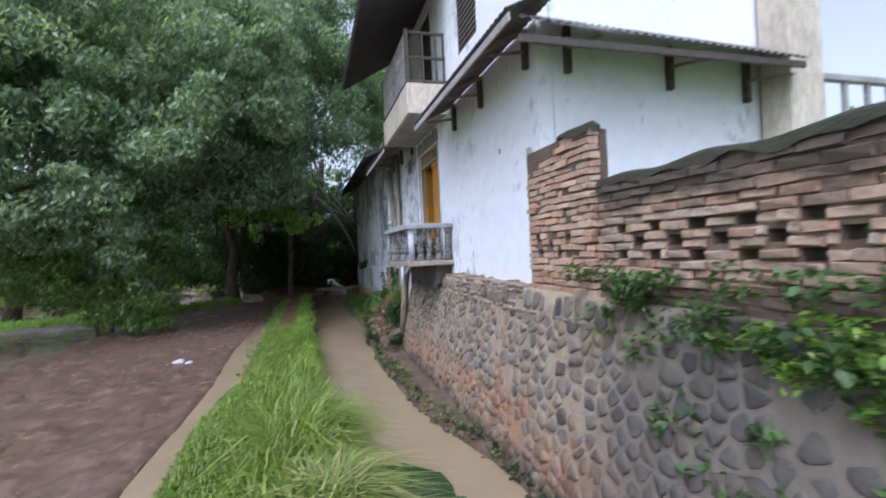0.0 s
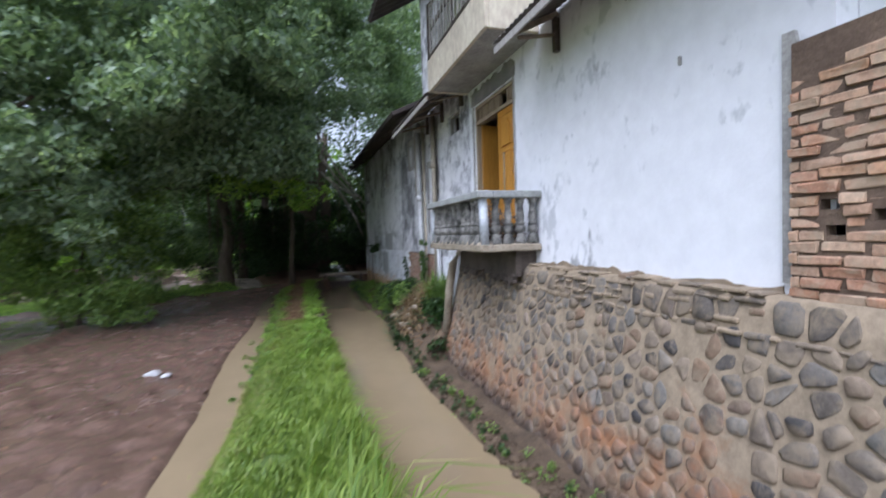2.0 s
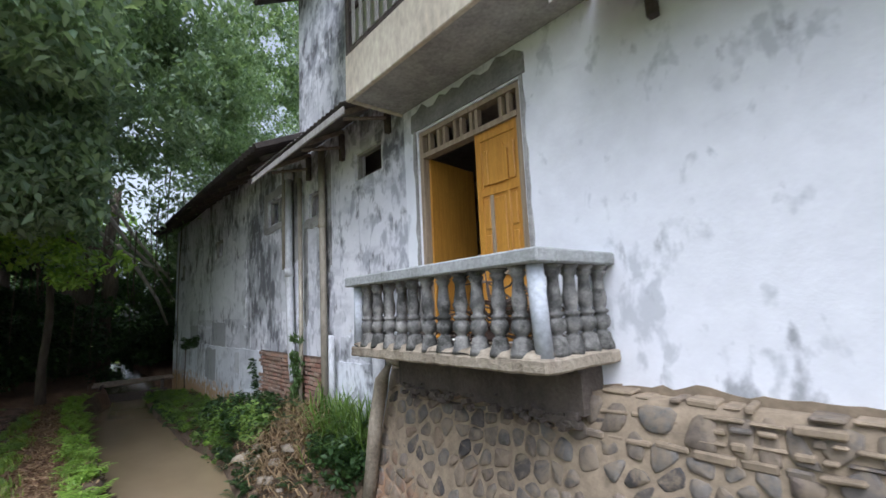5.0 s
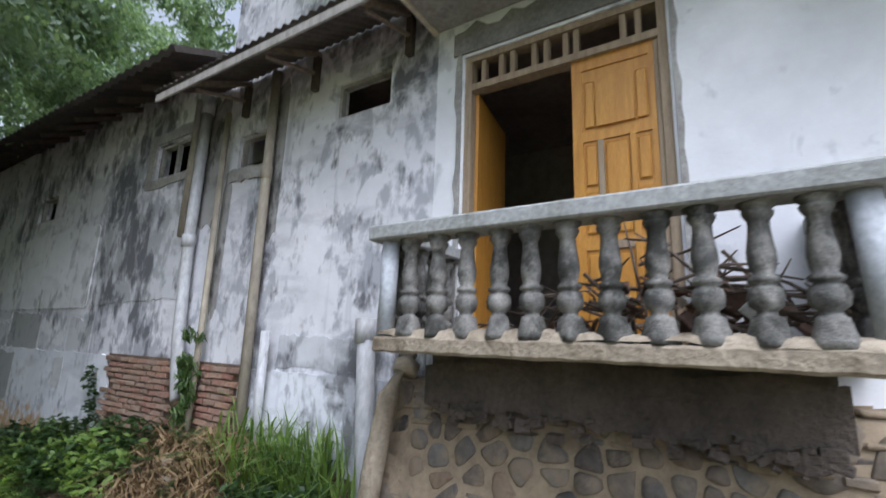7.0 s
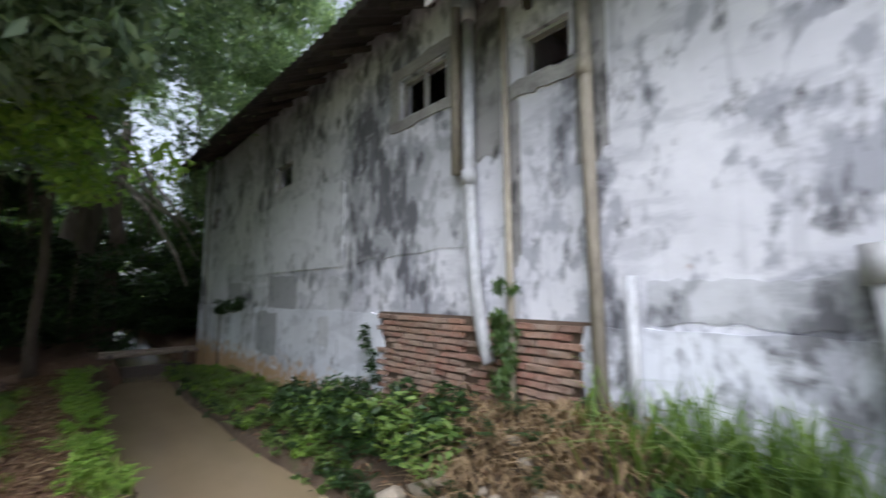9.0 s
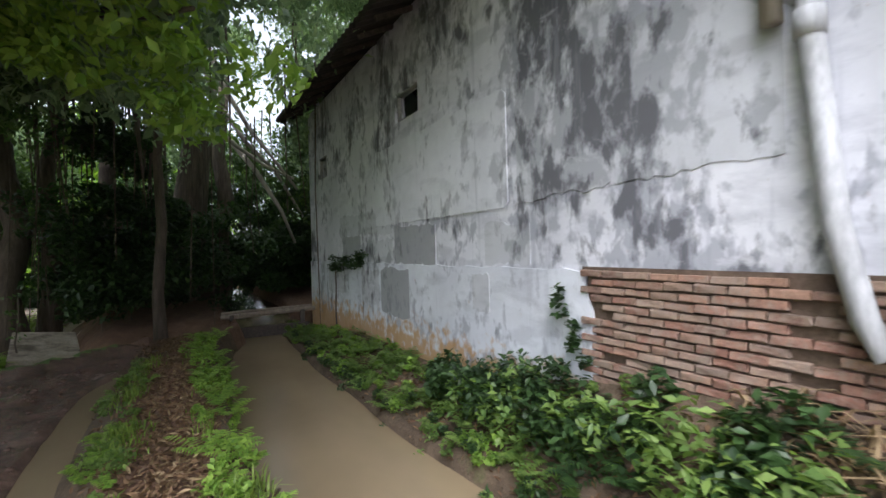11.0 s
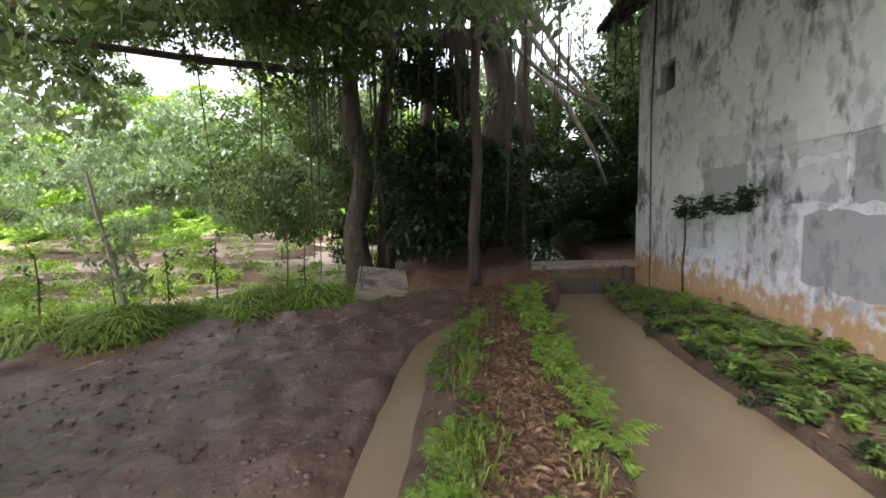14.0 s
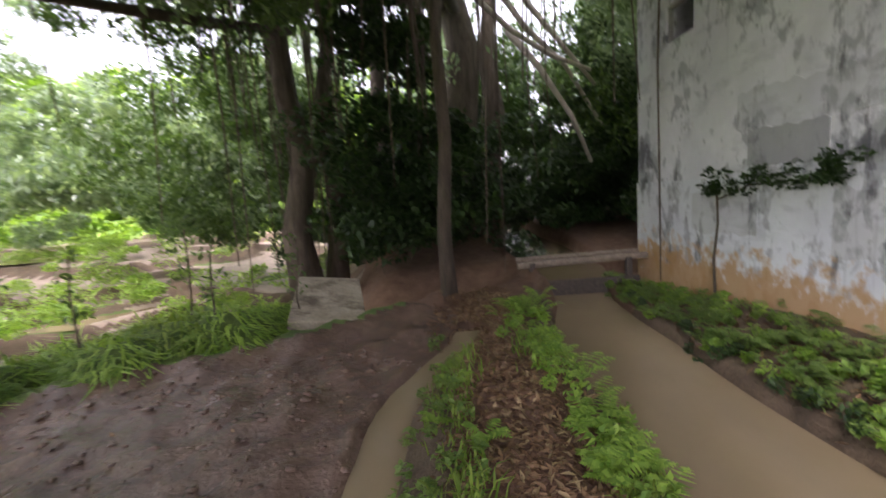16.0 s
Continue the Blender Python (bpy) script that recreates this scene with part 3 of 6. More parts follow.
def jag(a, b, n, amp, seed):
    r = random.Random(seed)
    return [(a[0] + (b[0] - a[0]) * k / n + r.uniform(-amp, amp), a[1] + (b[1] - a[1]) * k / n + r.uniform(-amp, amp)) for k in range(n)]


def patch(name, outline, x0, x1, mat, label):
    """A thin render patch on the wall, its outline in y and z."""
    n = len(outline)
    verts = [(x0, y, z) for y, z in outline] + [(x1, y, z) for y, z in outline]
    bm = bmesh.new()
    vs = [bm.verts.new(v) for v in verts]
    f = bm.faces.new(vs[:n])
    for k in range(n):
        bm.faces.new((vs[k], vs[(k + 1) % n], vs[n + (k + 1) % n], vs[n + k]))
    bmesh.ops.triangulate(bm, faces=[f])
    bmesh.ops.recalc_face_normals(bm, faces=bm.faces[:])
    return tagged(part(name, bm, mat), label, "wall render", kind="structure")


def quad_outline(y0, y1, z0, z1, amp, seed, n=9):
    c = [(y0, z0), (y1, z0), (y1, z1), (y0, z1)]
    out = []
    for k in range(4):
        out += jag(c[k], c[(k + 1) % 4], n, amp, seed + k)
    return out


# lower skirt of thicker render, with the bare brick gap between its two lengths
patch("trim_skirt_near", jag((10.98, -0.75), (13.2, -0.75), 8, 0.01, 1) + jag((13.2, -0.75), (13.22, 1.0), 9, 0.03, 2) + jag((13.2, 1.0), (10.98, 1.02), 14, 0.012, 3) + [(10.98, 1.0)], 1.775, FACE, SKIRT, "thicker whitewashed render along the wall foot")
patch("trim_skirt_far", [(16.1, -0.3)] + jag((16.3, -1.3), (25.94, -1.3), 20, 0.01, 4) + jag((25.94, -1.3), (25.94, 0.95), 3, 0.0, 5) + jag((25.94, 0.95), (16.15, 1.0), 40, 0.012, 6) + jag((16.15, 1.0), (16.02, -0.2), 10, 0.04, 7), 1.772, FACE, SKIRT, "thicker whitewashed render along the wall foot")
# grey cement surrounds
def strip(name, p, q, width, amp, seed, x0, mat, label, n=16):
    """A rough render strip from p to q (y, z), one edge true and the other ragged by width."""
    r = random.Random(seed)
    d = Vector((q[0] - p[0], q[1] - p[1])).normalized()
    out = Vector((-d.y, d.x))
    bm = bmesh.new()
    rows_ = []
    for k in range(n + 1):
        a_ = Vector(p).lerp(Vector(q), k / n)
        b_ = a_ + out * (width + r.uniform(-amp, amp))
        rows_.append([bm.verts.new((x, v.x, v.y)) for v, x in ((a_, FACE + 0.01), (a_, x0), (b_, x0 + 0.004), (b_, FACE + 0.01))])
    for e, f in zip(rows_, rows_[1:]):
        for k in range(3):
            bm.faces.new((e[k], e[k + 1], f[k + 1], f[k]))
    bm.faces.new(rows_[0])
    bm.faces.new(rows_[-1][::-1])
    bmesh.ops.recalc_face_normals(bm, faces=bm.faces[:])
    return tagged(part(name, bm, mat), label, "wall render", kind="structure")


for nm, p, q, wd, am in (("trim_door_near", (9.12, 1.4), (9.12, 3.74), 0.035, 0.016), ("trim_door_far", (10.7, 3.74), (10.7, 1.4), 0.05, 0.022), ("trim_door_head", (9.06, 3.745), (10.78, 3.745), 0.24, 0.06)):
    strip(nm, p, q, wd, am, len(nm), FACE - 0.022, CEMENT_DARK if nm.endswith("head") else CEMENT, "rough grey cement around the balcony door")
for nm, p, q, wd in (("trim_win_near", (14.88, 3.45), (14.88, 4.0), 0.12), ("trim_win_far", (15.82, 4.0), (15.82, 3.45), 0.2), ("trim_win_head", (14.76, 4.003), (16.0, 4.003), 0.16), ("trim_win_sill", (16.0, 3.447), (14.76, 3.447), 0.12)):
    strip(nm, p, q, wd, 0.025, len(nm), FACE - 0.02, CEMENT, "grey cement around the two-light window", 8)
def ragged(name, y0, y1, z0, z1, amp, seed, x0, x1, mat, label):
    """A render patch whose upper and lower edges wander."""
    r = random.Random(seed)
    n = max(6, int((y1 - y0) / 0.07))
    bm = bmesh.new()
    rows_ = []
    lo, hi = 0.0, 0.0
    for k in range(n + 1):
        y = y0 + (y1 - y0) * k / n
        lo, hi = 0.6 * lo + r.uniform(-amp, amp), 0.6 * hi + r.uniform(-amp, amp)
        e = 0.05 * (z1 - z0) * (k in (0, n)) * r.random()
        p = [(z0 + lo + e), (z1 + hi - e)]
        rows_.append([bm.verts.new(v) for v in ((x1, y, p[0]), (x0, y, p[0]), (x0, y, p[1]), (x1, y, p[1]))])
    for e, f in zip(rows_, rows_[1:]):
        for k in range(3):
            bm.faces.new((e[k], e[k + 1], f[k + 1], f[k]))
    bm.faces.new(rows_[0])
    bm.faces.new(rows_[-1][::-1])
    bmesh.ops.recalc_face_normals(bm, faces=bm.faces[:])
    return tagged(part(name, bm, mat), label, "wall render", kind="structure")


for nm, box_, mt, lb in (("trim_patch_a", (18.9, 20.3, 0.97, 1.58), GREYWASH, "square grey unpainted render patch"), ("trim_patch_c", (16.9, 17.7, 1.04, 1.5), MOULD, "dark damp patch on the wall"),
                         ("trim_patch_d", (14.6, 17.08, 1.72, 3.0), MOULD, "mouldy grey stretch of render"), ("trim_patch_e", (20.4, 23.3, 1.5, 1.95), MOULD, "mouldy grey stretch of render"),
                         ("trim_patch_g", (11.55, 12.7, 1.06, 1.36), MOULD, "dark mouldy patch of render"), ("trim_patch_h", (20.4, 21.6, 1.02, 1.42), MOULD, "unpainted cement patch"),
                         ("trim_patch_l", (22.0, 23.1, 1.1, 1.5), GREYWASH, "grey worn patch of render"), ("trim_patch_m", (17.24, 21.1, 1.66, 2.98), PALEWASH, "pale smooth repainted stretch of render")):
    ragged(nm, *box_, 0.03 if mt is not PALEWASH else 0.012, len(nm) + int(box_[0]), FACE - 0.005 - 0.005 * (mt is not MOULD) - 0.002 * (mt is PALEWASH), FACE + 0.012, mt, lb)
for nm, box_, mt in (("trim_patch_i", (19.75, 20.9, 0.1, 0.9), GREYWASH), ("trim_patch_n", (21.0, 21.9, 0.2, 0.86), MOULD), ("trim_patch_j", (22.9, 24.2, 0.25, 0.8), MOULD), ("trim_patch_k", (17.6, 17.95, 0.45, 0.9), MOULD)):
    ragged(nm, *box_, 0.03, int(box_[0]), 1.767, 1.776, mt, "grey worn patch of the lower render")
for nm, box_ in (("trim_soot_a", (14.08, 14.7, 2.7, 4.34)), ("trim_soot_b", (12.95, 13.24, 2.3, 4.3)), ("trim_soot_c", (13.84, 14.0, 1.6, 3.1))):
    ragged(nm, *box_, 0.12, len(nm) + int(box_[0] * 7), FACE - 0.006, FACE + 0.012, SOOT, "black water stain beside the downpipes")
ragged("trim_chip", 6.1, 6.13, 2.82, 2.88, 0.006, 3, FACE - 0.014, FACE + 0.014, CEMENT, "chipped spot in the whitewash")
ragged("trim_bare_edge", 5.3, 8.4, 1.02, 1.12, 0.022, 9, FACE - 0.012, FACE + 0.02, MORTAR, "bare broken edge below the whitewash")
ragged("trim_bare_edge_far", 8.4, 10.9, 1.02, 1.1, 0.02, 19, FACE - 0.012, FACE + 0.02, MORTAR, "bare broken edge below the whitewash")
patch("trim_window_surround_small", quad_outline(13.12, 13.95, 3.1, 3.26, 0.02, 30), FACE - 0.02, FACE + 0.01, CEMENT, "grey cement sill below the small window")
strip("trim_corner_edge", (5.28, 1.14), (5.28, 2.7), 0.08, 0.01, 31, FACE - 0.04, CEMENT, "raw cement edge beside the brick pier")

tagged(part("ground_yard", block(FACE + 0.12, 40, -30, 4.98, 0.2, 0.96, 0.0), TURF), "higher garden ground behind the brick wall", "ground", kind="structure")



# ---- windows of the canal wall ----
def small_window(name, hole, mullions, label):
    y0, y1, z0, z1 = hole
    w = tagged(new(name), label, "window", kind="structure")
    bm = bmesh.new()
    x0, x1, b = FACE + 0.05, FACE + 0.11, 0.035
    box(bm, x0, x1, y0, y1, z0, z0 + b)
    box(bm, x0, x1, y0, y1, z1 - b, z1)
    box(bm, x0, x1, y0, y0 + b, z0 + b, z1 - b)
    box(bm, x0, x1, y1 - b, y1, z0 + b, z1 - b)
    for k in range(mullions):
        yc = y0 + (y1 - y0) * (k + 1) / (mullions + 1)
        box(bm, x0, x1, yc - 0.02, yc + 0.02, z0 + b, z1 - b)
    part("window_frame", bm, CEMENT, w)
    return w


small_window("window_1", W3, 0, "dark open slot window in the wall")
small_window("window_2", W25, 0, "small dark window opening with cement frame")
small_window("window_3", W2, 1, "small two-light window with cement mullion")
small_window("window_4", W1, 0, "small dark opening high in the wall")
small_window("window_5", W0, 0, "small dark opening near the wall end")
uw = small_window("window_6", UPW, 0, "dark wooden louvred window on the upper floor")
for k in range(16):
    part("slat", block(FACE + 0.04, FACE + 0.08, UPW[0] + 0.04, UPW[1] - 0.04, UPW[2] + 0.05 + k * 0.09, UPW[2] + 0.11 + k * 0.09, 0, None), WOODD, uw)


# ---- balcony door ----
door = tagged(new("door_1"), "double wooden door with carved panels, one leaf open inwards", "door", kind="structure")
Y0, Y1, Z0, Z1 = DOOR
bm = bmesh.new()
xf0, xf1 = FACE + 0.02, FACE + 0.12
for a, b in ((Y0, Y0 + 0.06), (Y1 - 0.06, Y1)):
    box(bm, xf0, xf1, a, b, Z0, Z1)
box(bm, xf0, xf1, Y0 + 0.06, Y1 - 0.06, Z1 - 0.05, Z1)
box(bm, xf0 - 0.01, xf1, Y0 + 0.06, Y1 - 0.06, 3.4, 3.455)
part("door_frame", bm, WOODF, door)
MIDY = 9.79
bm = bmesh.new()
for yb in (9.32, 9.42, 9.75, 9.83, 9.98, 10.08, 10.26, 10.36, 10.52):
    box(bm, xf0 + 0.02, xf1 - 0.02, yb - 0.02, yb + 0.02, 3.455, Z1 - 0.05)
part("transom_bars", bm, WOODF, door)


def door_leaf(width, tall, name):
    """A leaf in its own y (width) and z, the front towards -x."""
    leaf = new(name)
    bm = bmesh.new()
    box(bm, 0, 0.02, 0, width, 0, tall)
    box(bm, -0.012, 0, 0, 0.07, 0, tall)
    box(bm, -0.012, 0, width - 0.07, width, 0, tall)
    for za, zb in ((0, 0.1), (0.6, 0.68), (1.38, 1.45), (tall - 0.09, tall)):
        box(bm, -0.012, 0, 0.07, width - 0.07, za, zb)
    part("leaf_frame", bm, WOODY, leaf)
    s0, s1 = 0.17, width - 0.17
    for ya, yb, za, zb in ((s0 + 0.05, s1 - 0.05, 0.13, 0.57), (s0 + 0.05, s1 - 0.05, 0.71, 1.35), (0.085, s0 - 0.01, 0.13, 0.57), (s1 + 0.01, width - 0.085, 0.13, 0.57),
                           (0.085, s0 - 0.01, 0.71, 1.0), (0.085, s0 - 0.01, 1.05, 1.35), (s1 + 0.01, width - 0.085, 0.71, 1.0), (s1 + 0.01, width - 0.085, 1.05, 1.35),
                           (0.085, s0 - 0.01, 1.48, 1.84), (s1 + 0.01, width - 0.085, 1.48, 1.84)):
        bm = bmesh.new()
        box(bm, -0.014, 0.0, ya, yb, za, zb)
        bmesh.ops.bevel(bm, geom=bm.edges[:], offset=0.01, segments=1, affect="EDGES")
        part("raised_panel", bm, WOODY, leaf)
    for ya in (s0, s1 - 0.04):
        part("stile", block(-0.017, 0.0, ya, ya + 0.04, 0.1, 1.38, 0.004), WOODF if ya > s0 else WOODY, leaf, "scuffed pale stile")
    part("bottom_rail", block(-0.0165, 0.0, s0 + 0.042, s1 - 0.042, 0.6, 0.66, 0.004), WOODF, leaf, "scuffed pale rail")
    bm = bmesh.new()
    n = 14
    top_ = [(s0 + (s1 - s0) * k / n, 1.78 + 0.1 * math.sin(math.pi * k / n) ** 0.6 * (1 if 2 < k < n - 2 else 0.45)) for k in range(n + 1)]
    c = [bm.verts.new((-0.022, y, z)) for y, z in [(s0, 1.48)] + top_ + [(s1, 1.48)]]
    d = [bm.verts.new((0.0, v.co.y, v.co.z)) for v in c]
    bm.faces.new(c)
    for k in range(len(c)):
        bm.faces.new((c[k], c[(k + 1) % len(c)], d[(k + 1) % len(c)], d[k]))
    bmesh.ops.recalc_face_normals(bm, faces=bm.faces[:])
    part("arched_panel", bm, WOODY, leaf, "arched top panel")
    part("stile_batten", block(-0.02, 0.0, 0.0, 0.035, 0.05, tall, 0.004), WOODF, leaf)
    return leaf


leaf = door_leaf(MIDY - Y0 - 0.06, 2.03, "door_leaf_closed")
leaf.parent = door
leaf.matrix_local = pose(FACE + 0.055, Y0 + 0.06, 1.37)
leaf["label"] = "closed ochre varnished door leaf"
leaf = door_leaf(Y1 - MIDY - 0.1, 2.03, "door_leaf_open")
leaf.parent = door
leaf.matrix_local = pose(FACE + 0.1, Y1 - 0.07, 1.37, 0, 0, -82) 
leaf["label"] = "ochre door leaf standing open"

# ---- small balcony ----
BX0, BY0, BY1, BZ = 0.97, 8.42, 10.72, 1.36
balcony = tagged(new("balcony"), "small weathered concrete balcony with turned balusters", "balcony")
def worn_block(x0, x1, y0, y1, z0, z1, cuts, amp):
    """A slab with chipped, uneven edges."""
    bm = bmesh.new()
    box(bm, x0, x1, y0, y1, z0, z1)
    bmesh.ops.subdivide_edges(bm, edges=[e for e in bm.edges if e.calc_length() > 0.5], cuts=cuts, use_grid_fill=True)
    bmesh.ops.bevel(bm, geom=[e for e in bm.edges if e.is_manifold and e.calc_face_angle() > 1], offset=0.014, segments=1, affect="EDGES")
    for v in bm.verts:
        d = Vector(noise.noise_vector(v.co * 6.3)) * amp + Vector(noise.noise_vector(v.co * 19.0)) * amp * 0.6
        v.co += Vector((d.x, 0, d.z))
    bmesh.ops.recalc_face_normals(bm, faces=bm.faces[:])
    return bm


part("slab", worn_block(BX0 - 0.03, FACE - 0.012, BY0 - 0.04, BY1 + 0.06, BZ - 0.095, BZ, 48, 0.008), SLAB, balcony, "chipped stained concrete slab")
bm = bmesh.new()
box(bm, BX0 - 0.06, BX0 + 0.14, BY0 - 0.05, BY1 + 0.12, 1.945, 2.04)
bmesh.ops.bevel(bm, geom=bm.edges[:], offset=0.012, segments=1, affect="EDGES")
part("front_rail", bm, RAILC, balcony, "grey concrete handrail")
part("side_rail", block(BX0 + 0.142, FACE - 0.002, BY0 - 0.05, BY0 + 0.15, 1.947, 2.038, 0.012), RAILC, balcony)
part("side_rail", block(BX0 + 0.142, FACE - 0.002, BY1 - 0.08, BY1 + 0.12, 1.947, 2.038, 0.012), RAILC, balcony)
POSTC = simple("painted_post", (0.47, 0.5, 0.54), (0.36, 0.38, 0.41), 3.0, 0.8, 0.3, 0.008)
part("corner_post", tube([(BX0 + 0.05, BY0 + 0.03, BZ - 0.01), (BX0 + 0.045, BY0 + 0.06, 1.95)], 0.056, 12), POSTC, balcony, "pale painted round corner post", True)
part("corner_post", tube([(BX0 + 0.05, BY1 + 0.02, BZ - 0.01), (BX0 + 0.05, BY1 + 0.01, 1.95)], 0.055, 12), POSTC, balcony, "pale painted round corner post", True)
prof = [(0.082, 0), (0.08, 0.03), (0.06, 0.1), (0.058, 0.115), (0.04, 0.125), (0.04, 0.14), (0.062, 0.16), (0.068, 0.195), (0.06, 0.23), (0.042, 0.245), (0.06, 0.255), (0.062, 0.27), (0.042, 0.285),
        (0.05, 0.31), (0.058, 0.35), (0.055, 0.385), (0.046, 0.43), (0.04, 0.48), (0.043, 0.51), (0.06, 0.535), (0.064, 0.55), (0.05, 0.555), (0.075, 0.575), (0.078, 0.592)]


def carved(profile):
    """A turned baluster with a square foot and leaf-like flutes cut into its bulbs."""
    bm = lathe(profile, 16)
    for v in bm.verts:
        r_ = math.hypot(v.co.x, v.co.y)
        a_ = math.atan2(v.co.y, v.co.x)
        if v.co.z < 0.118:
            k_ = 0.84 / max(abs(math.cos(a_)), abs(math.sin(a_)))
        elif 0.15 < v.co.z < 0.5:
            k_ = 1.0 + 0.09 * math.cos(8 * a_ + 9 * v.co.z)
        else:
            k_ = 1.0
        v.co.x, v.co.y = v.co.x * k_, v.co.y * k_
    return bm


bal_me = None
for k in range(11):
    y = BY0 + 0.2 + k * (BY1 - BY0 - 0.36) / 10
    if bal_me is None:
        bal_me = part("baluster", carved([(r_ * (1.0 if z_ < 0.12 else 0.92), z_) for r_, z_ in prof]), BALU, balcony, "turned grey concrete baluster", True)
        bal_me.location = (BX0 + 0.045, y, BZ - 0.003)
    else:
        o = link(bal_me.data, "baluster", balcony, "turned grey concrete baluster")
        o.matrix_local = pose(BX0 + 0.045, y, BZ - 0.003, random.uniform(-1.5, 1.5), random.uniform(-1.5, 1.5), random.uniform(0, 90))
for yy in (BY0 + 0.05, BY1 + 0.02):
    for k in range(4):
        o = link(bal_me.data, "baluster", balcony, "turned grey concrete baluster")
        o.matrix_local = pose(BX0 + 0.21 + 0.175 * k, yy, BZ - 0.003, 0, 0, 30 * k)

# rubble heaped behind the balusters
rub = tagged(new("rubble_heap"), "heap of broken tiles, laths and plaster on the balcony", "rubble")
rr = random.Random(5)
RUBM = (simple("broken_tile", (0.13, 0.07, 0.045), (0.07, 0.045, 0.035), 5), simple("white_debris", (0.75, 0.75, 0.73), (0.55, 0.54, 0.5), 5), WOODG)
TWIG = simple("dead_twig", (0.07, 0.05, 0.038), (0.15, 0.115, 0.09), 6, stretch=(3, 3, 3))
rub.location = (1.45, 9.2, BZ)
for k in range(60):
    kind = rr.choice((0, 0, 0, 0, 1, 2))
    s = (rr.uniform(0.02, 0.05), rr.uniform(0.03, 0.07), 0.008) if kind < 2 else (0.012, rr.uniform(0.15, 0.3), 0.009)
    yy = max(-0.62, min(0.6, rr.gauss(-0.15, 0.32)))
    zz = rr.uniform(0.02, 0.34) * math.exp(-(yy / 0.5) ** 2) + 0.03
    part(("tile_shard", "plaster_shard", "lath")[kind], block(-s[0], s[0], -s[1], s[1], -s[2], s[2], 0.004, pose(rr.uniform(-0.22, 0.2), yy, zz, rr.uniform(-60, 60), rr.uniform(-60, 60), rr.uniform(0, 180))), RUBM[kind], rub)
for k in range(90):
    yy = max(-0.7, min(1.0, rr.gauss(-0.05, 0.42)))
    zz = rr.uniform(0.04, 0.5) * math.exp(-(yy / 0.62) ** 2) + 0.03
    c_, d_ = Vector((rr.uniform(-0.28, 0.2), yy, zz)), Vector((rr.gauss(0, 0.4), rr.gauss(0, 1), rr.gauss(0.05, 0.4))).normalized() * rr.uniform(0.1, 0.3)
    e_ = c_ + Vector((rr.uniform(-0.04, 0.04), 0, rr.uniform(-0.04, 0.05)))
    p_ = [c_ - d_, e_, c_ + d_]
    for q_ in p_:
        q_.x, q_.y, q_.z = min(max(q_.x, -0.36), 0.3), max(q_.y, -0.66), max(q_.z, 0.012)
    part("twig", tube(p_, [0.011, 0.009, 0.004], 5), TWIG, rub)

CEMENT_SHADED = simple("shaded_cement", (0.065, 0.054, 0.046), (0.12, 0.097, 0.08), 3.0, 0.85, 0.8, 0.03, c3=(0.05, 0.04, 0.035))
# dark cement under the balcony slab; the recess shadow is put into its colour
tagged(part("wall_under_balcony", block(1.5, FACE - 0.002, 8.55, 10.7, 0.98, BZ - 0.1, 0.0, None, 0.02), CEMENT_SHADED), "cement below the balcony slab, recess shade in its dark colour", "wall", kind="structure")

ragged("trim_torn_cement", 8.52, 10.74, 0.9, 1.22, 0.03, 77, 1.478, 1.56, CEMENT_SHADED, "torn lower lip of the cement, recess shade in its colour")
cb = random.Random(21)
bm = bmesh.new()
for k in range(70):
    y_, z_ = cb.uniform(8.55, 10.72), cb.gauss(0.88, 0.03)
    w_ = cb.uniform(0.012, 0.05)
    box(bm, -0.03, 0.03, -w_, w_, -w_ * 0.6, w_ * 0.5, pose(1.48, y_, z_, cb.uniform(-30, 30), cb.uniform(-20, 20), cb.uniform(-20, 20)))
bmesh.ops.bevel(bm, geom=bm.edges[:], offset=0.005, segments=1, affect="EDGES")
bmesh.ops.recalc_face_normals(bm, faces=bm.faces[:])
tagged(part("trim_crumbs", bm, CEMENT_SHADED), "crumbling mortar along the torn cement edge", "rubble", kind="stuff")

# ---- upper balcony ----
ub = tagged(new("upper_balcony"), "upper balcony with cream concrete fascia and wooden railing", "balcony")
UX0, UY0, UY1, UZ0, UZ1 = 1.05, 8.35, 11.0, 4.05, 4.58
CREAM = simple("cream_concrete", (0.6, 0.54, 0.43), (0.48, 0.42, 0.33), 1.6, 0.85, 0.3, 0.01, (1, 1, 0.5), c3=(0.25, 0.2, 0.15), spots=0.62)
part("floor_slab", block(UX0 + 0.06, FACE - 0.003, UY0 + 0.05, UY1 - 0.05, UZ0, UZ0 + 0.12, 0.01), CEMENT, ub)
part("fascia", block(UX0, UX0 + 0.058, UY0, UY1, UZ0 - 0.02, UZ1, 0.01), CREAM, ub, "cream stained concrete fascia")
part("fascia", block(UX0 + 0.06, FACE - 0.003, UY0, UY0 + 0.05, UZ0 - 0.02, UZ1, 0.008), CREAM, ub)
part("fascia", block(UX0 + 0.06, FACE - 0.003, UY1 - 0.05, UY1, UZ0 - 0.02, UZ1, 0.008), CREAM, ub)
for k in range(3):
    yy = UY0 + 0.02 + k * (UY1 - UY0 - 0.1) / 2
    part("post", block(UX0 + 0.002, UX0 + 0.07, yy, yy + 0.07, UZ1, UZ1 + 0.98, 0.006), WOODD, ub)
for zz in (UZ1 + 0.02, UZ1 + 0.5, UZ1 + 0.9):
    part("rail", block(UX0 + 0.015, UX0 + 0.055, UY0 + 0.091, UY1 - 0.081, zz, zz + 0.06, 0.005), WOODD, ub)
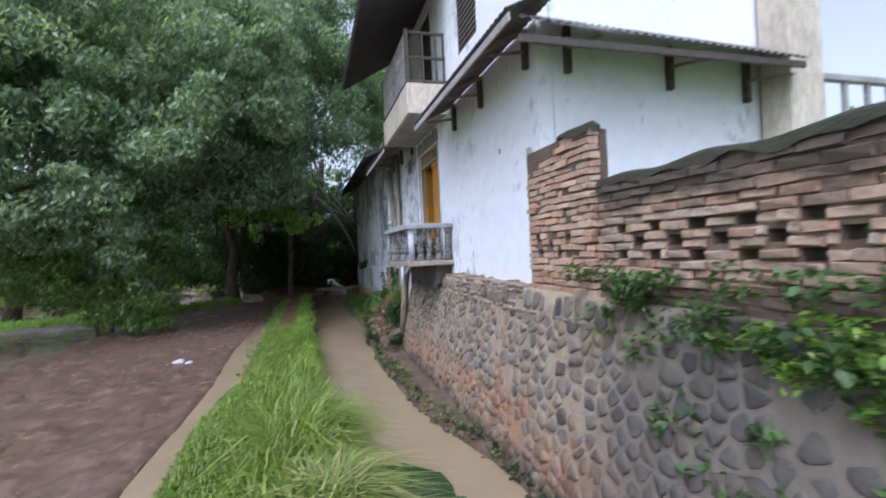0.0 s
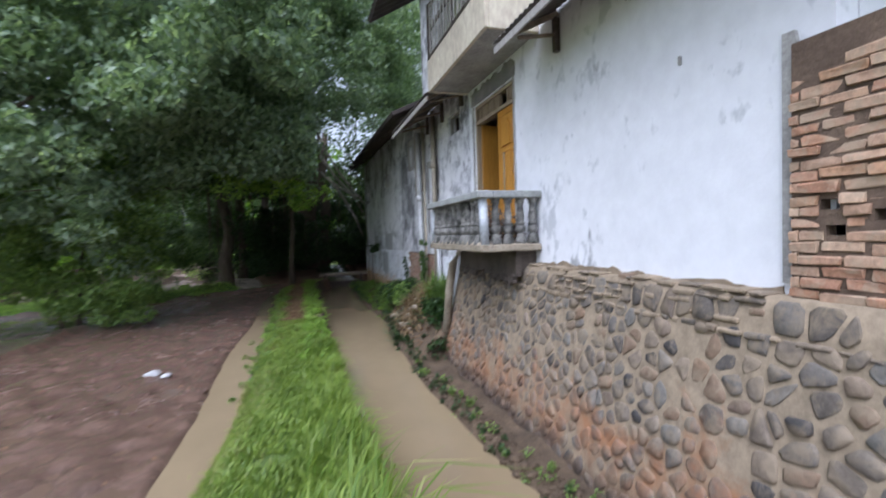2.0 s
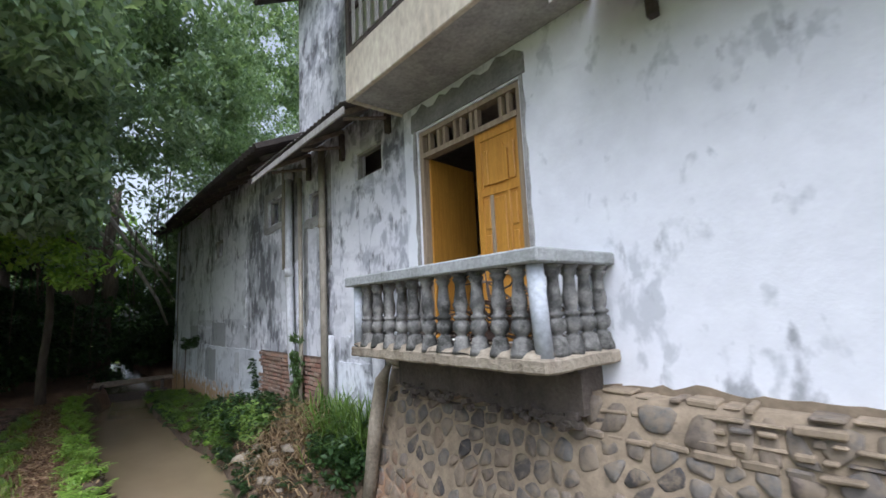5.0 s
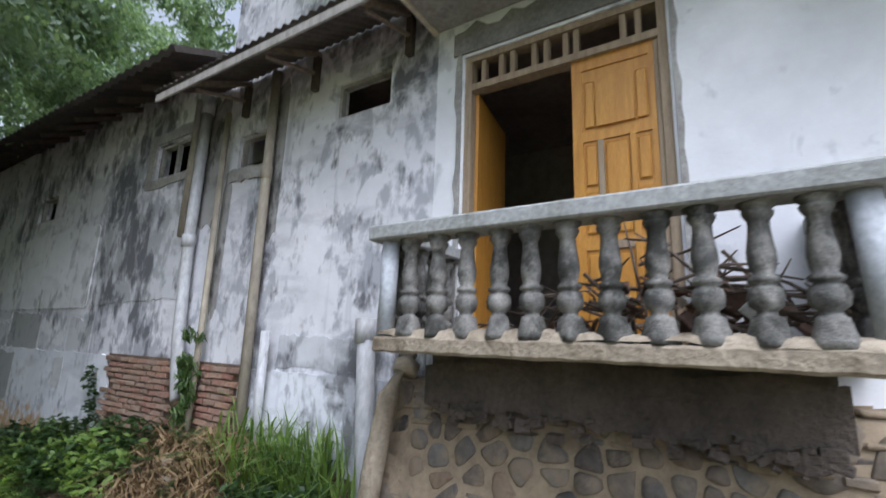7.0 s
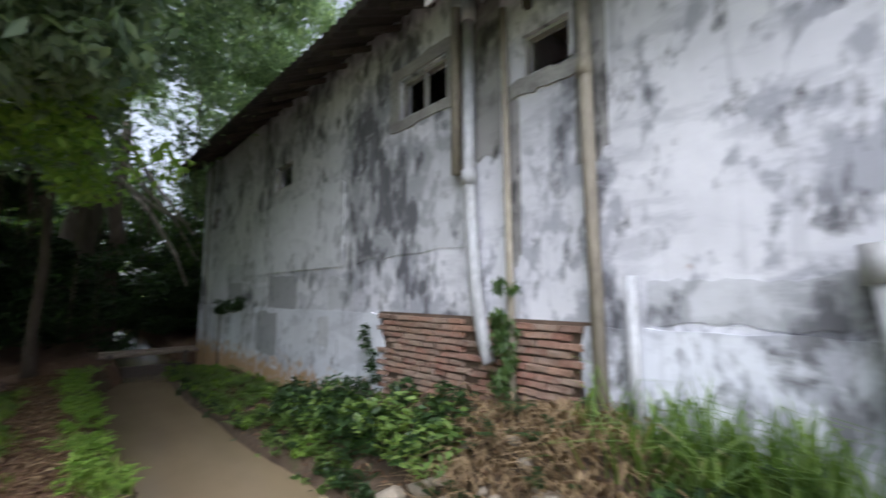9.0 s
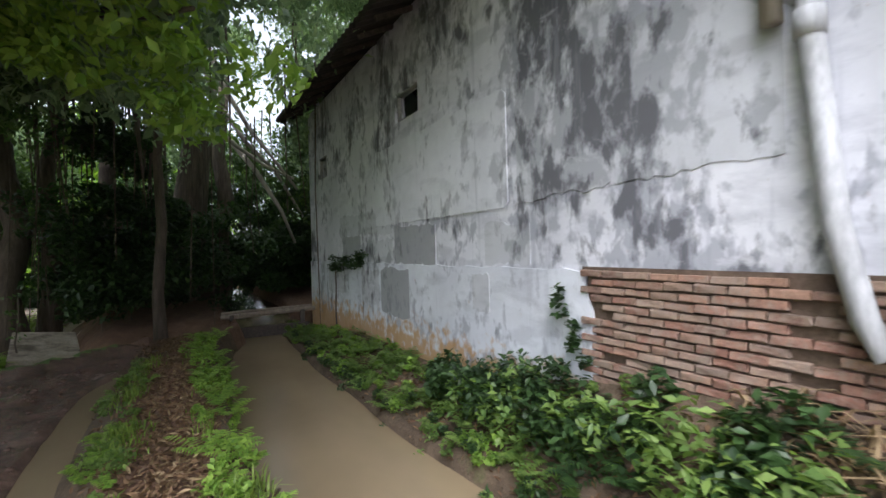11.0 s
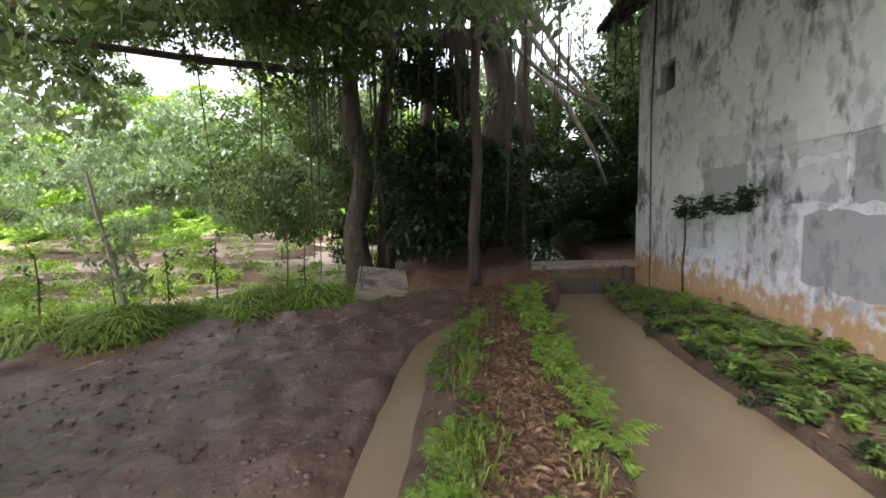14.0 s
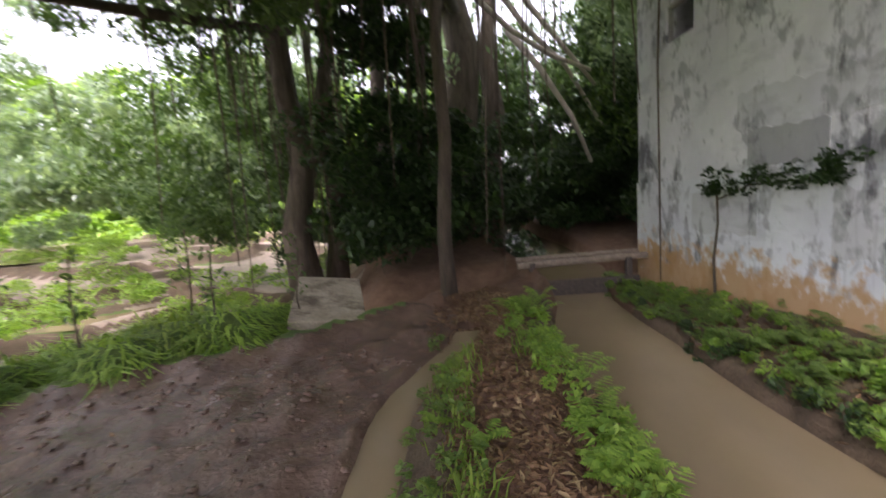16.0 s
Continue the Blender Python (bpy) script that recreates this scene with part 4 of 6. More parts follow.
for k in range(15):
    yy = UY0 + 0.18 + k * (UY1 - UY0 - 0.38) / 14
    part("slat", block(UX0 + 0.0, UX0 + 0.014, yy - 0.032, yy + 0.032, UZ1 + 0.06, UZ1 + 0.92, 0.003), WOODP, ub, "grey wooden slat")
for zz in (UZ1 + 0.02, UZ1 + 0.45, UZ1 + 0.9):
    part("rail", block(UX0 + 0.072, FACE - 0.003, UY0 + 0.01, UY0 + 0.05, zz, zz + 0.05, 0.005), WOODD, ub)
for xx in (UX0 + 0.3, UX0 + 0.55, FACE - 0.06):
    part("slat", block(xx, xx + 0.04, UY0 + 0.0, UY0 + 0.009, UZ1 + 0.02, UZ1 + 0.93, 0.003), WOODD, ub)
ud = tagged(new("door_2"), "dark wooden door to the upper balcony", "door", kind="structure")
part("door_panel", block(FACE + 0.05, FACE + 0.1, UPD[0], UPD[1], UPD[2] - 0.1, UPD[3], 0.0), WOODD, ud)


# ---- roofs and awnings ----
def sheet(name, a, b, c, d, thick, mat, label, waves_n=0, amp=0.02, cat="roof", kind="structure"):
    """A roof sheet a-b along the low edge, d-c along the high edge; corrugated when waves_n is given."""
    a, b, c, d = map(Vector, (a, b, c, d))
    n = max(2, waves_n * 6)
    rows_n = 3
    nrm = (b - a).cross(d - a).normalized()
    if nrm.z < 0:
        nrm = -nrm
    verts, faces = [], []
    for layer in (0, 1):
        for j in range(rows_n + 1):
            for i in range(n + 1):
                u, w = i / n, j / rows_n
                p = (a.lerp(b, u)).lerp(d.lerp(c, u), w)
                p = p + nrm * (amp * math.sin(2 * math.pi * u * waves_n) + thick * layer)
                verts.append(p)
    m = (n + 1) * (rows_n + 1)
    for j in range(rows_n):
        for i in range(n):
            q = j * (n + 1) + i
            faces.append((q, q + 1, q + n + 2, q + n + 1))
            faces.append((m + q, m + q + n + 1, m + q + n + 2, m + q + 1))
    for i in range(n):
        faces.append((i, m + i, m + i + 1, i + 1))
        t = rows_n * (n + 1) + i
        faces.append((t, t + 1, m + t + 1, m + t))
    for j in range(rows_n):
        q, t = j * (n + 1), j * (n + 1) + n
        faces.append((q, q + n + 1, m + q + n + 1, m + q))
        faces.append((t, m + t, m + t + n + 1, t + n + 1))
    return tagged(raw(name, verts, faces, mat), label, cat, kind=kind)


def bracket(parent, y, x_out, z_out, z_wall, drop):
    post = part("bracket_post", block(FACE - 0.075, FACE - 0.004, y - 0.035, y + 0.035, z_wall - drop, z_wall - 0.05, 0.006), WOODD, parent)
    part("rafter", block(-0.025, 0.025, -0.03, 0.03, 0, (Vector((x_out, 0, z_out)) - Vector((FACE, 0, z_wall))).length, 0.004,
                         Matrix.Translation((FACE - 0.01, y, z_wall)) @ (Vector((x_out - FACE, 0, z_out - z_wall))).to_track_quat("Z", "Y").to_matrix().to_4x4()), WOODG, post)
    s = Vector((FACE - 0.04, y, z_wall - drop * 0.55))
    e = Vector((x_out + 0.1, y, z_out - 0.02))
    part("strut", tube([s, e], 0.022, 6), WOODG, post)


def awning(y0, y1, x_out, z_out, z_wall, ys, label):
    aw = tagged(new("awning"), label, "awning", "tin awnings of the house")
    o = sheet("tin_sheet", (x_out, y0, z_out), (x_out, y1, z_out), (FACE - 0.01, y1, z_wall), (FACE - 0.01, y0, z_wall), 0.006, TIN, "", int((y1 - y0) / 0.11), 0.012)
    o.parent = aw
    for key in ("category", "kind"):
        del o[key]
    part("edge_board", block(x_out + 0.02, x_out + 0.045, y0, y1, z_out - 0.12, z_out - 0.03, 0.004), WOODP, aw)
    for y in ys:
        bracket(aw, y, x_out + 0.05, z_out - 0.05, z_wall - 0.06, 0.45)
    return aw


awning(4.32, 8.3, 1.12, 3.8, 4.12, (5.2, 6.65, 7.9), "narrow rusty tin awning on wooden brackets")
awning(11.02, 14.3, 1.0, 4.02, 4.42, (11.25, 12.5, 13.7), "narrow corrugated tin awning on wooden brackets")
side_aw = tagged(new("awning"), "tin awning along the side wall on dark brackets", "awning")
o = sheet("tin_sheet", (1.2, 4.3, 3.72), (5.0, 4.3, 3.6), (5.1, 4.99, 4.02), (1.85, 4.99, 4.12), 0.006, TIN, "", 34, 0.012)
o.parent = side_aw
for key in ("category", "kind"):
    del o[key]
for xx, zz in ((2.17, 3.98), (3.6, 3.86), (4.83, 3.76)):
    post = part("bracket_post", block(xx - 0.04, xx + 0.04, 4.92, 4.996, zz - 0.48, zz + 0.05, 0.006), WOODD, side_aw)
    part("strut", tube([(xx, 4.95, zz - 0.2), (xx + 0.05, 4.4, zz - 0.32)], 0.022, 6), WOODG, post)
part("edge_board", block(1.25, 5.0, 4.33, 4.36, 3.5, 3.58, 0.004), WOODD, side_aw)

sheet("roof_balcony", (0.27, 8.0, 5.8), (0.27, 12.4, 5.8), (FACE + 0.05, 12.4, 6.75), (FACE + 0.05, 8.0, 6.75), 0.08, TILE, "dark deep roof overhang above the upper balcony", 20, 0.012)
sheet("roof_house_front", (1.2, 4.4, 7.5), (1.2, 14.8, 7.5), (3.7, 14.8, 8.9), (3.7, 4.4, 8.9), 0.08, TILE, "dark tiled house roof", 40, 0.012)
sheet("roof_house_back", (6.2, 4.4, 7.5), (6.2, 14.8, 7.5), (3.7, 14.8, 8.9), (3.7, 4.4, 8.9), 0.08, TILE, "dark tiled house roof", 40, 0.012)
sheet("roof_annex_front", (0.97, 13.9, 4.38), (1.15, 26.9, 4.95), (4.2, 26.9, 6.45), (4.2, 14.21, 5.95), 0.08, TILE, "dark low annex roof with deep eaves", 60, 0.015)
sheet("roof_annex_back", (7.2, 14.21, 4.42), (7.2, 26.9, 4.95), (4.2, 26.9, 6.45), (4.2, 14.21, 5.95), 0.08, TILE, "dark low annex roof with deep eaves", 60, 0.015)
bat = tagged(new("eaves"), "dark timber rafters under the annex eaves", "rafters")
for k in range(18):
    yy = 14.4 + k * 0.72
    zz = 4.42 + 0.53 * (yy - 13.9) / 13
    part("rafter", block(0, 0.72, yy - 0.03, yy + 0.03, -0.1, -0.03, 0, Matrix.Translation((1.17, 0, zz)) @ pose(0, 0, 0, 0, -26.6, 0)), WOODD, bat)

# column and balcony of the neighbour
col_ob = tagged(new("porch_column"), "square yellowed concrete porch column", "column")
part("shaft", block(5.05, 5.62, 4.55, 4.95, 0.9, 7.6, 0.01), CREAM, col_ob)
nb = tagged(new("neighbour_house"), "neighbouring house with dark porch roof", "house")
part("wall", block(13.5, 18, 3, 6.6, -0.6, 5.6, 0.0), WHITE, nb)
part("porch_floor", block(6.6, 13.49, 5.2, 7.2, 2.9, 3.05, 0.01), CEMENT, nb)
part("porch_post", block(6.7, 6.95, 5.3, 5.55, -0.6, 2.9, 0.01), CEMENT, nb)
for k in range(7):
    part("rail_post", block(6.65 + k * 0.5, 6.72 + k * 0.5, 5.25, 5.32, 3.05, 3.8, 0.005), CEMENT, nb)
part("handrail", block(6.6, 9.9, 5.22, 5.34, 3.8, 3.9, 0.01), CEMENT, nb)
part("roof", block(12.9, 18.6, 2.5, 7.1, 5.6, 5.9, 0.02), TILE, nb)

# ---- pipes ----
def pipe(points, r, mat, label, collars=()):
    p = tagged(new("drain_pipe"), label, "pipe", "pipes on the canal wall")
    part("pipe_run", tube(points, r, 12), mat, p, smooth=True)
    for a, b in collars:
        part("collar", tube([a, b], r * 1.22, 12), mat, p, smooth=True)
    return p


pipe([(1.70, 14.43, 4.35), (1.70, 14.43, 2.4), (1.69, 14.33, 1.3), (1.68, 14.22, 0.8), (1.66, 14.12, 0.62)], 0.065, PVC, "white plastic drain pipe on the annex wall", (((1.70, 14.43, 2.35), (1.70, 14.43, 2.5)), ((1.70, 14.43, 4.1), (1.70, 14.43, 4.3))))
pipe([(1.71, 14.64, 4.35), (1.71, 14.62, 2.5)], 0.06, PVCB, "dark stained downpipe under the eaves")
pipe([(1.71, 13.1, 4.3), (1.71, 13.07, 2.0), (1.69, 13.0, -0.05)], 0.052, PVCB, "long beige stained pipe down the wall", (((1.71, 13.09, 3.0), (1.71, 13.09, 3.15)),))
pipe([(1.68, 12.76, 1.38), (1.67, 12.74, -0.05)], 0.045, PVC, "short grey plastic standpipe")
pipe([(1.7, 13.95, 4.0), (1.7, 13.9, 1.4), (1.66, 13.85, 0.1)], 0.035, PVCB, "thin dark pipe with creeper")
pipe([(1.66, 11.46, 1.45), (1.62, 11.38, 0.7), (1.55, 11.26, -0.15)], 0.075, PVC, "leaning white plastic drain pipe", (((1.66, 11.46, 1.3), (1.665, 11.47, 1.5)),))
pipe([(1.6, 10.98, 1.25), (1.42, 11.0, 0.95), (1.36, 11.05, 0.5), (1.3, 11.12, -0.3)], 0.075, SLAB, "stained pipe elbow at the plinth corner", (((1.6, 10.98, 1.18), (1.56, 10.98, 1.1)),))


# ---- vegetation ----
def fast_mesh(name, verts, quads_, mat):
    me = bpy.data.meshes.new(name)
    me.vertices.add(len(verts))
    me.vertices.foreach_set("co", np.asarray(verts, np.float32).ravel())
    me.loops.add(quads_.size)
    me.loops.foreach_set("vertex_index", quads_.ravel())
    k = quads_.shape[1]
    me.polygons.add(len(quads_))
    me.polygons.foreach_set("loop_start", np.arange(0, quads_.size, k))
    me.polygons.foreach_set("loop_total", np.full(len(quads_), k))
    me.materials.append(mat)
    me.update(calc_edges=True)
    return me


def leaf_mesh(name, centres, size, mat, rs, droop=0.4, slim=0.45, spread=0.35, tilt=0.4):
    """Pointed folded leaves, two quads each, at the centres."""
    n = len(centres)
    s = size * rs.uniform(1 - spread, 1 + spread, n)[:, None]
    a = rs.uniform(0, 2 * np.pi, n)
    d = np.stack([np.cos(a), np.sin(a), rs.normal(-droop, 0.45, n)], -1)
    d /= np.linalg.norm(d, axis=1)[:, None]
    side = np.cross(d, np.stack([rs.normal(0, tilt, n), rs.normal(0, tilt, n), np.ones(n)], -1))
    side /= np.linalg.norm(side, axis=1)[:, None] + 1e-9
    up = np.cross(side, d)
    c = np.asarray(centres)
    base, tip = c - d * s * 0.5, c + d * s * 0.5 - up * s * 0.06
    l = c - side * s * slim * 0.5 + up * s * 0.07 - d * s * 0.05
    r = c + side * s * slim * 0.5 + up * s * 0.07 - d * s * 0.05
    verts = np.stack([base, l, tip, r], 1).reshape(-1, 3)
    q = np.arange(4 * n).reshape(n, 4)
    tri = np.concatenate([q[:, [0, 1, 2]], q[:, [0, 2, 3]]])
    return fast_mesh(name, verts, tri, mat)


def clumps(rs, centres, radii, per, flat=0.75):
    out = []
    for c, r in zip(centres, radii):
        v = rs.normal(0, 1, (per, 3))
        v /= np.linalg.norm(v, axis=1)[:, None]
        v *= (rs.uniform(0.25, 1, per) ** 0.5)[:, None] * r
        v[:, 2] *= flat
        out.append(np.asarray(c) + v)
    return np.concatenate(out)


def blades(name, roots, tall, width, mat, rs, lean=0.5, wind=(0.0, 0.0)):
    n = len(roots)
    h = tall * rs.uniform(0.45, 1.3, n) * np.clip(0.85 + 0.4 * waves(np.asarray(roots)[:, 0], np.asarray(roots)[:, 1], 5.0, 33), 0.4, 1.5)
    gust = rs.uniform(0.0, 1.3, n)
    a = rs.uniform(0, 2 * np.pi, n)
    out = np.stack([np.cos(a), np.sin(a), np.zeros(n)], -1) * (rs.uniform(0.15, 1, n) * lean * h)[:, None]
    out[:, 0] += wind[0] * h * gust
    out[:, 1] += wind[1] * h * gust
    side = np.stack([-np.sin(a), np.cos(a), np.zeros(n)], -1) * (width * rs.uniform(0.6, 1.3, n))[:, None]
    root = np.asarray(roots)
    up = np.zeros((n, 3))
    up[:, 2] = h
    mid = root + out * 0.4 + up * 0.62
    bend = np.linalg.norm(out, axis=1) / h
    tip = root + out * 1.1 + up * np.clip(1.05 - 0.45 * bend, 0.3, 1.1)[:, None]
    verts = np.stack([root - side, root + side, mid + side * 0.8, tip, mid - side * 0.8], 1).reshape(-1, 3)
    q = np.arange(5 * n).reshape(n, 5)
    me = fast_mesh(name, verts, np.concatenate([q[:, [0, 1, 2]], q[:, [0, 2, 4]], q[:, [4, 2, 3]]]), mat)
    return me


def on_ground(x, y, dz=0.0):
    return np.stack([x, y, height(x, y) + dz], -1)


rs = np.random.RandomState(11)
# bank grass: short turf, taller tufts along the canal, thinning out further on
n = 60000
gy_ = 1.2 + 12.8 * rs.uniform(0, 1, n) ** 1.25
gx_ = rs.uniform(-1.98, -0.62, n)
keep = (height(gx_, gy_) > WATER_Z + 0.12) & (waves(gx_, gy_, 2.2, 21) > -0.75)
tagged(new("bank_grass", blades("bank_grass", on_ground(gx_[keep], gy_[keep]), 0.1, 0.007, GRASS, rs, 1.1)), "short bright green grass on the bank", "grass", kind="stuff")
n = 9000
gy_ = rs.uniform(1.0, 11.5, n)
gx_ = -0.92 + rs.normal(0, 0.14, n)
tagged(new("edge_grass", blades("edge_grass", on_ground(gx_, gy_), 0.24, 0.008, GRASS, rs, 1.1, (0.25, 0))), "taller grass leaning over the canal edge", "grass", kind="stuff")
n = 11000
gy_ = 3.0 + rs.normal(0, 0.8, n)
gx_ = -0.58 + rs.normal(0, 0.16, n)
tagged(new("tall_grass", blades("tall_grass", on_ground(gx_, gy_), 0.46, 0.008, HAY, rs, 1.5, (0.4, -0.1))), "flattened pale grass clump beside the canal", "grass", kind="stuff")
n = 5000
gy_ = 3.6 + rs.normal(0, 0.8, n)
gx_ = -0.66 + rs.normal(0, 0.2, n)
tagged(new("tall_grass", blades("tall_grass", on_ground(gx_, gy_), 0.46, 0.009, GRASS, rs, 1.5, (0.35, 0))), "long green grass clump beside the canal", "grass", kind="stuff")
n = 9000
gy_ = rs.uniform(0.5, 10.5, n)
gx_ = channel_left(gy_) + 0.62 + rs.normal(0, 0.13, n)
tagged(new("margin_grass", blades("margin_grass", on_ground(gx_, gy_), 0.09, 0.005, HAY, rs, 0.9)), "dry grass on the field side of the bank", "grass", kind="stuff")


def weeds(name, count, fx, y0, y1, tall, leaf, mat, label, per=60):
    y = rs.uniform(y0, y1, count)
    x = fx(y) + rs.normal(0, 0.09, count)
    g = on_ground(x, y, tall * 0.55)
    pts = clumps(rs, g, rs.uniform(0.6, 1.25, count) * tall * 0.55, per, 0.9)
    return tagged(new(name, leaf_mesh(name, pts, leaf, mat, rs, 0.1, 0.5)), label, "weeds", kind="stuff")


weeds("bank_weeds", 170, lambda y: -0.98 + 0.16 * np.sin(y * 29.0), 10.0, 23.5, 0.15, 0.06, LEAF_BRIGHT, "bright green ferny weeds along the path", 45)
weeds("bank_weeds", 110, lambda y: -1.96 + 0.1 * np.sin(y * 31.0), 9.5, 22.5, 0.12, 0.05, LEAF_MID, "low weeds by the field edge", 36)
weeds("canal_weeds", 190, lambda y: 1.2 + 0.36 * np.sin(y * 37.0), 15.6, 26, 0.15, 0.06, LEAF_MID, "low leafy weeds between canal and wall", 55)
weeds("canal_weeds", 90, lambda y: 1.25 + 0.4 * np.sin(y * 41.0), 16.5, 26, 0.14, 0.075, LEAF_BRIGHT, "pale green weeds between canal and wall", 40)
weeds("canal_weeds", 40, lambda y: 1.35 + 0 * y, 14.4, 18.2, 0.42, 0.1, LEAF_DARK, "dense leafy weeds below the brick patch", 110)
weeds("canal_weeds", 22, lambda y: 1.3 + 0 * y, 14.2, 17.6, 0.46, 0.1, LEAF_MID, "fresh leafy tops of the weeds below the bricks", 70)
weeds("canal_weeds", 70, lambda y: canal_right(y) + 0.16, 11.2, 25, 0.16, 0.06, LEAF_DARK, "dark weeds at the water edge", 50)
weeds("plinth_weeds", 110, lambda y: canal_right(y) + 0.13, 2.0, 11.2, 0.1, 0.045, LEAF_DARK, "small weeds at the foot of the stone plinth", 26)
weeds("plinth_weeds", 60, lambda y: canal_right(y) + 0.2, 2.0, 11.2, 0.12, 0.045, LEAF_MID, "small green weeds at the foot of the plinth", 22)
weeds("plinth_weeds", 16, lambda y: 1.25 + 0 * y, 10.9, 12.4, 0.36, 0.09, LEAF_DARK, "creeper and weeds at the plinth corner", 90)


def ferns(name, roots, size, mat, label, fronds=7):
    """Fern tufts: arching fronds with paired leaflets."""
    verts, tris = [], []
    for root in roots:
        sz = size * rs.uniform(0.6, 1.25)
        for k in range(fronds):
            a = rs.uniform(0, 6.283)
            d, sd = np.array([math.cos(a), math.sin(a), 0.0]), np.array([-math.sin(a), math.cos(a), 0.0])
            rise, reach = rs.uniform(0.5, 0.95) * sz, rs.uniform(0.5, 0.9) * sz
            steps_ = 9
            for j in range(1, steps_ + 1):
                u = j / steps_
                c = root + d * reach * u + np.array([0, 0, rise * (1.5 * u - 0.95 * u * u)])
                w = sz * 0.24 * math.sin(math.pi * (0.12 + 0.85 * u)) + 0.008
                for sgn in (-1, 1):
                    o0 = len(verts)
                    tip = c + sd * sgn * w + d * w * 0.45 - np.array([0, 0, w * 0.2])
                    verts.extend([c - d * 0.011, c + d * 0.016, tip])
                    tris.append((o0, o0 + 1, o0 + 2))
    return tagged(new(name, fast_mesh(name, np.array(verts), np.array(tris), mat)), label, "ferns", kind="stuff")


def strewn(count, fx, y0, y1, spread):
    y = rs.uniform(y0, y1, count)
    return on_ground(fx(y) + rs.normal(0, spread, count), y)


ferns("path_fern", strewn(64, lambda y: -0.95 + 0 * y, 12.5, 23.5, 0.13), 0.27, LEAF_BRIGHT, "bright green ferns along the canal edge of the path")
ferns("path_fern", strewn(26, lambda y: -1.95 + 0 * y, 12.5, 22, 0.1), 0.2, LEAF_BRIGHT, "small ferns on the field side of the path")
ferns("bank_fern", strewn(110, lambda y: 1.25 + 0 * y, 16.0, 25.5, 0.25), 0.28, LEAF_MID, "ferns on the soil below the old wall")
ferns("bank_fern", strewn(40, lambda y: 1.2 + 0 * y, 11.6, 16.0, 0.25), 0.3, LEAF_DARK, "dark ferns beside the dead grass")
y_ = rs.uniform(11.5, 25.5, 2600)
tagged(new("bank_litter", leaf_mesh("bank_litter", on_ground(1.3 + rs.normal(0, 0.25, 2600), y_, 0.02), 0.09, DRY, rs, 0.0, 0.35)), "dry brown leaves below the old wall", "dry leaves", kind="stuff")
n = 9000
gy_ = rs.uniform(11, 22.5, n)
gx_ = np.where(rs.uniform(0, 1, n) < 0.6, -1.02 + rs.normal(0, 0.12, n), -1.85 + rs.normal(0, 0.1, n))
keep = waves(gx_, gy_, 3.0, 24) > -0.1
tagged(new("path_grass", blades("path_grass", on_ground(gx_[keep], gy_[keep]), 0.13, 0.007, GRASS, rs, 1.0)), "sparse grass along the leaf-strewn path", "grass", kind="stuff")
n = 520
gy_ = rs.normal(12.1, 0.36, n)
gx_ = 1.5 + rs.normal(0, 0.1, n)
tagged(new("reed_clump", blades("reed_clump", on_ground(gx_, gy_), 0.6, 0.011, LEAF_MID, rs, 1.25)), "clump of long dark green grass against the wall", "grass", kind="stuff")
n = 1500
gy_ = rs.normal(13.4, 0.6, n)
gx_ = 1.35 + rs.normal(0, 0.2, n)
tagged(new("dead_grass", blades("dead_grass", on_ground(gx_, gy_, 0.02), 0.2, 0.014, HUSK, rs, 2.4)), "heap of dead grass and dry leaves", "dry leaves", kind="stuff")
n = 9000
y_ = rs.uniform(11.5, 25, n)
x_ = -1.48 + rs.normal(0, 0.26, n)
tagged(new("leaf_litter", leaf_mesh("leaf_litter", on_ground(x_[:3000] + 0.05, y_[:3000] * 0.99, 0.018), 0.08, HUSK, rs, 0.0, 0.28)), "pale dry leaves on the path", "dry leaves", kind="stuff")
tagged(new("leaf_litter", leaf_mesh("leaf_litter", on_ground(x_, y_, 0.015), 0.08, DRY, rs, 0.0, 0.3)), "dry brown leaves on the path", "dry leaves", kind="stuff")
# leafy growth hanging over the stone wall below the fence
pts = []
for k in range(32):
    y = rs.uniform(0.6, 4.1)
    z = rs.uniform(0.75, 1.32) if y < 3.2 else rs.uniform(0.7, 1.45)
    pts.append((1.62 - 0.1 * rs.rand(), y, z))
for k in range(14):
    pts.append((1.52, rs.uniform(0.4, 3.0), rs.uniform(0.0, 0.7)))
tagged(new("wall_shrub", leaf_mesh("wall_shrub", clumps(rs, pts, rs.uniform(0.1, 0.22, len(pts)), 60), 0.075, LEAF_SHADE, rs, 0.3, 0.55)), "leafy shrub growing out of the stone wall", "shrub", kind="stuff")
pts = [(1.6, rs.uniform(0.8, 2.6), rs.uniform(0.75, 1.1)) for k in range(18)]
tagged(new("wall_shrub", leaf_mesh("wall_shrub", clumps(rs, pts, rs.uniform(0.08, 0.2, len(pts)), 70), 0.075, LEAF_BRIGHT, rs, 0.2, 0.45)), "bright green fern on the stone wall", "shrub", kind="stuff")
# ivy on the annex wall
pts = [(1.72, 23.4 + rs.normal(0, 0.3), 0.86 + rs.normal(0, 0.08)) for k in range(16)] + [(1.72, rs.uniform(21.7, 23.0), 0.92 + rs.normal(0, 0.06)) for k in range(14)] + [(1.72, 21.85 + rs.normal(0, 0.12), 1.0 + rs.normal(0, 0.09)) for k in range(8)]
tagged(new("ivy", leaf_mesh("ivy", clumps(rs, pts, [0.1] * len(pts), 24), 0.08, LEAF_DARK, rs, 0.2, 0.6)), "dark ivy climbing the annex wall", "ivy", kind="stuff")
vine = tagged(new("ivy_stem"), "thin dark ivy stem on the annex wall", "ivy")
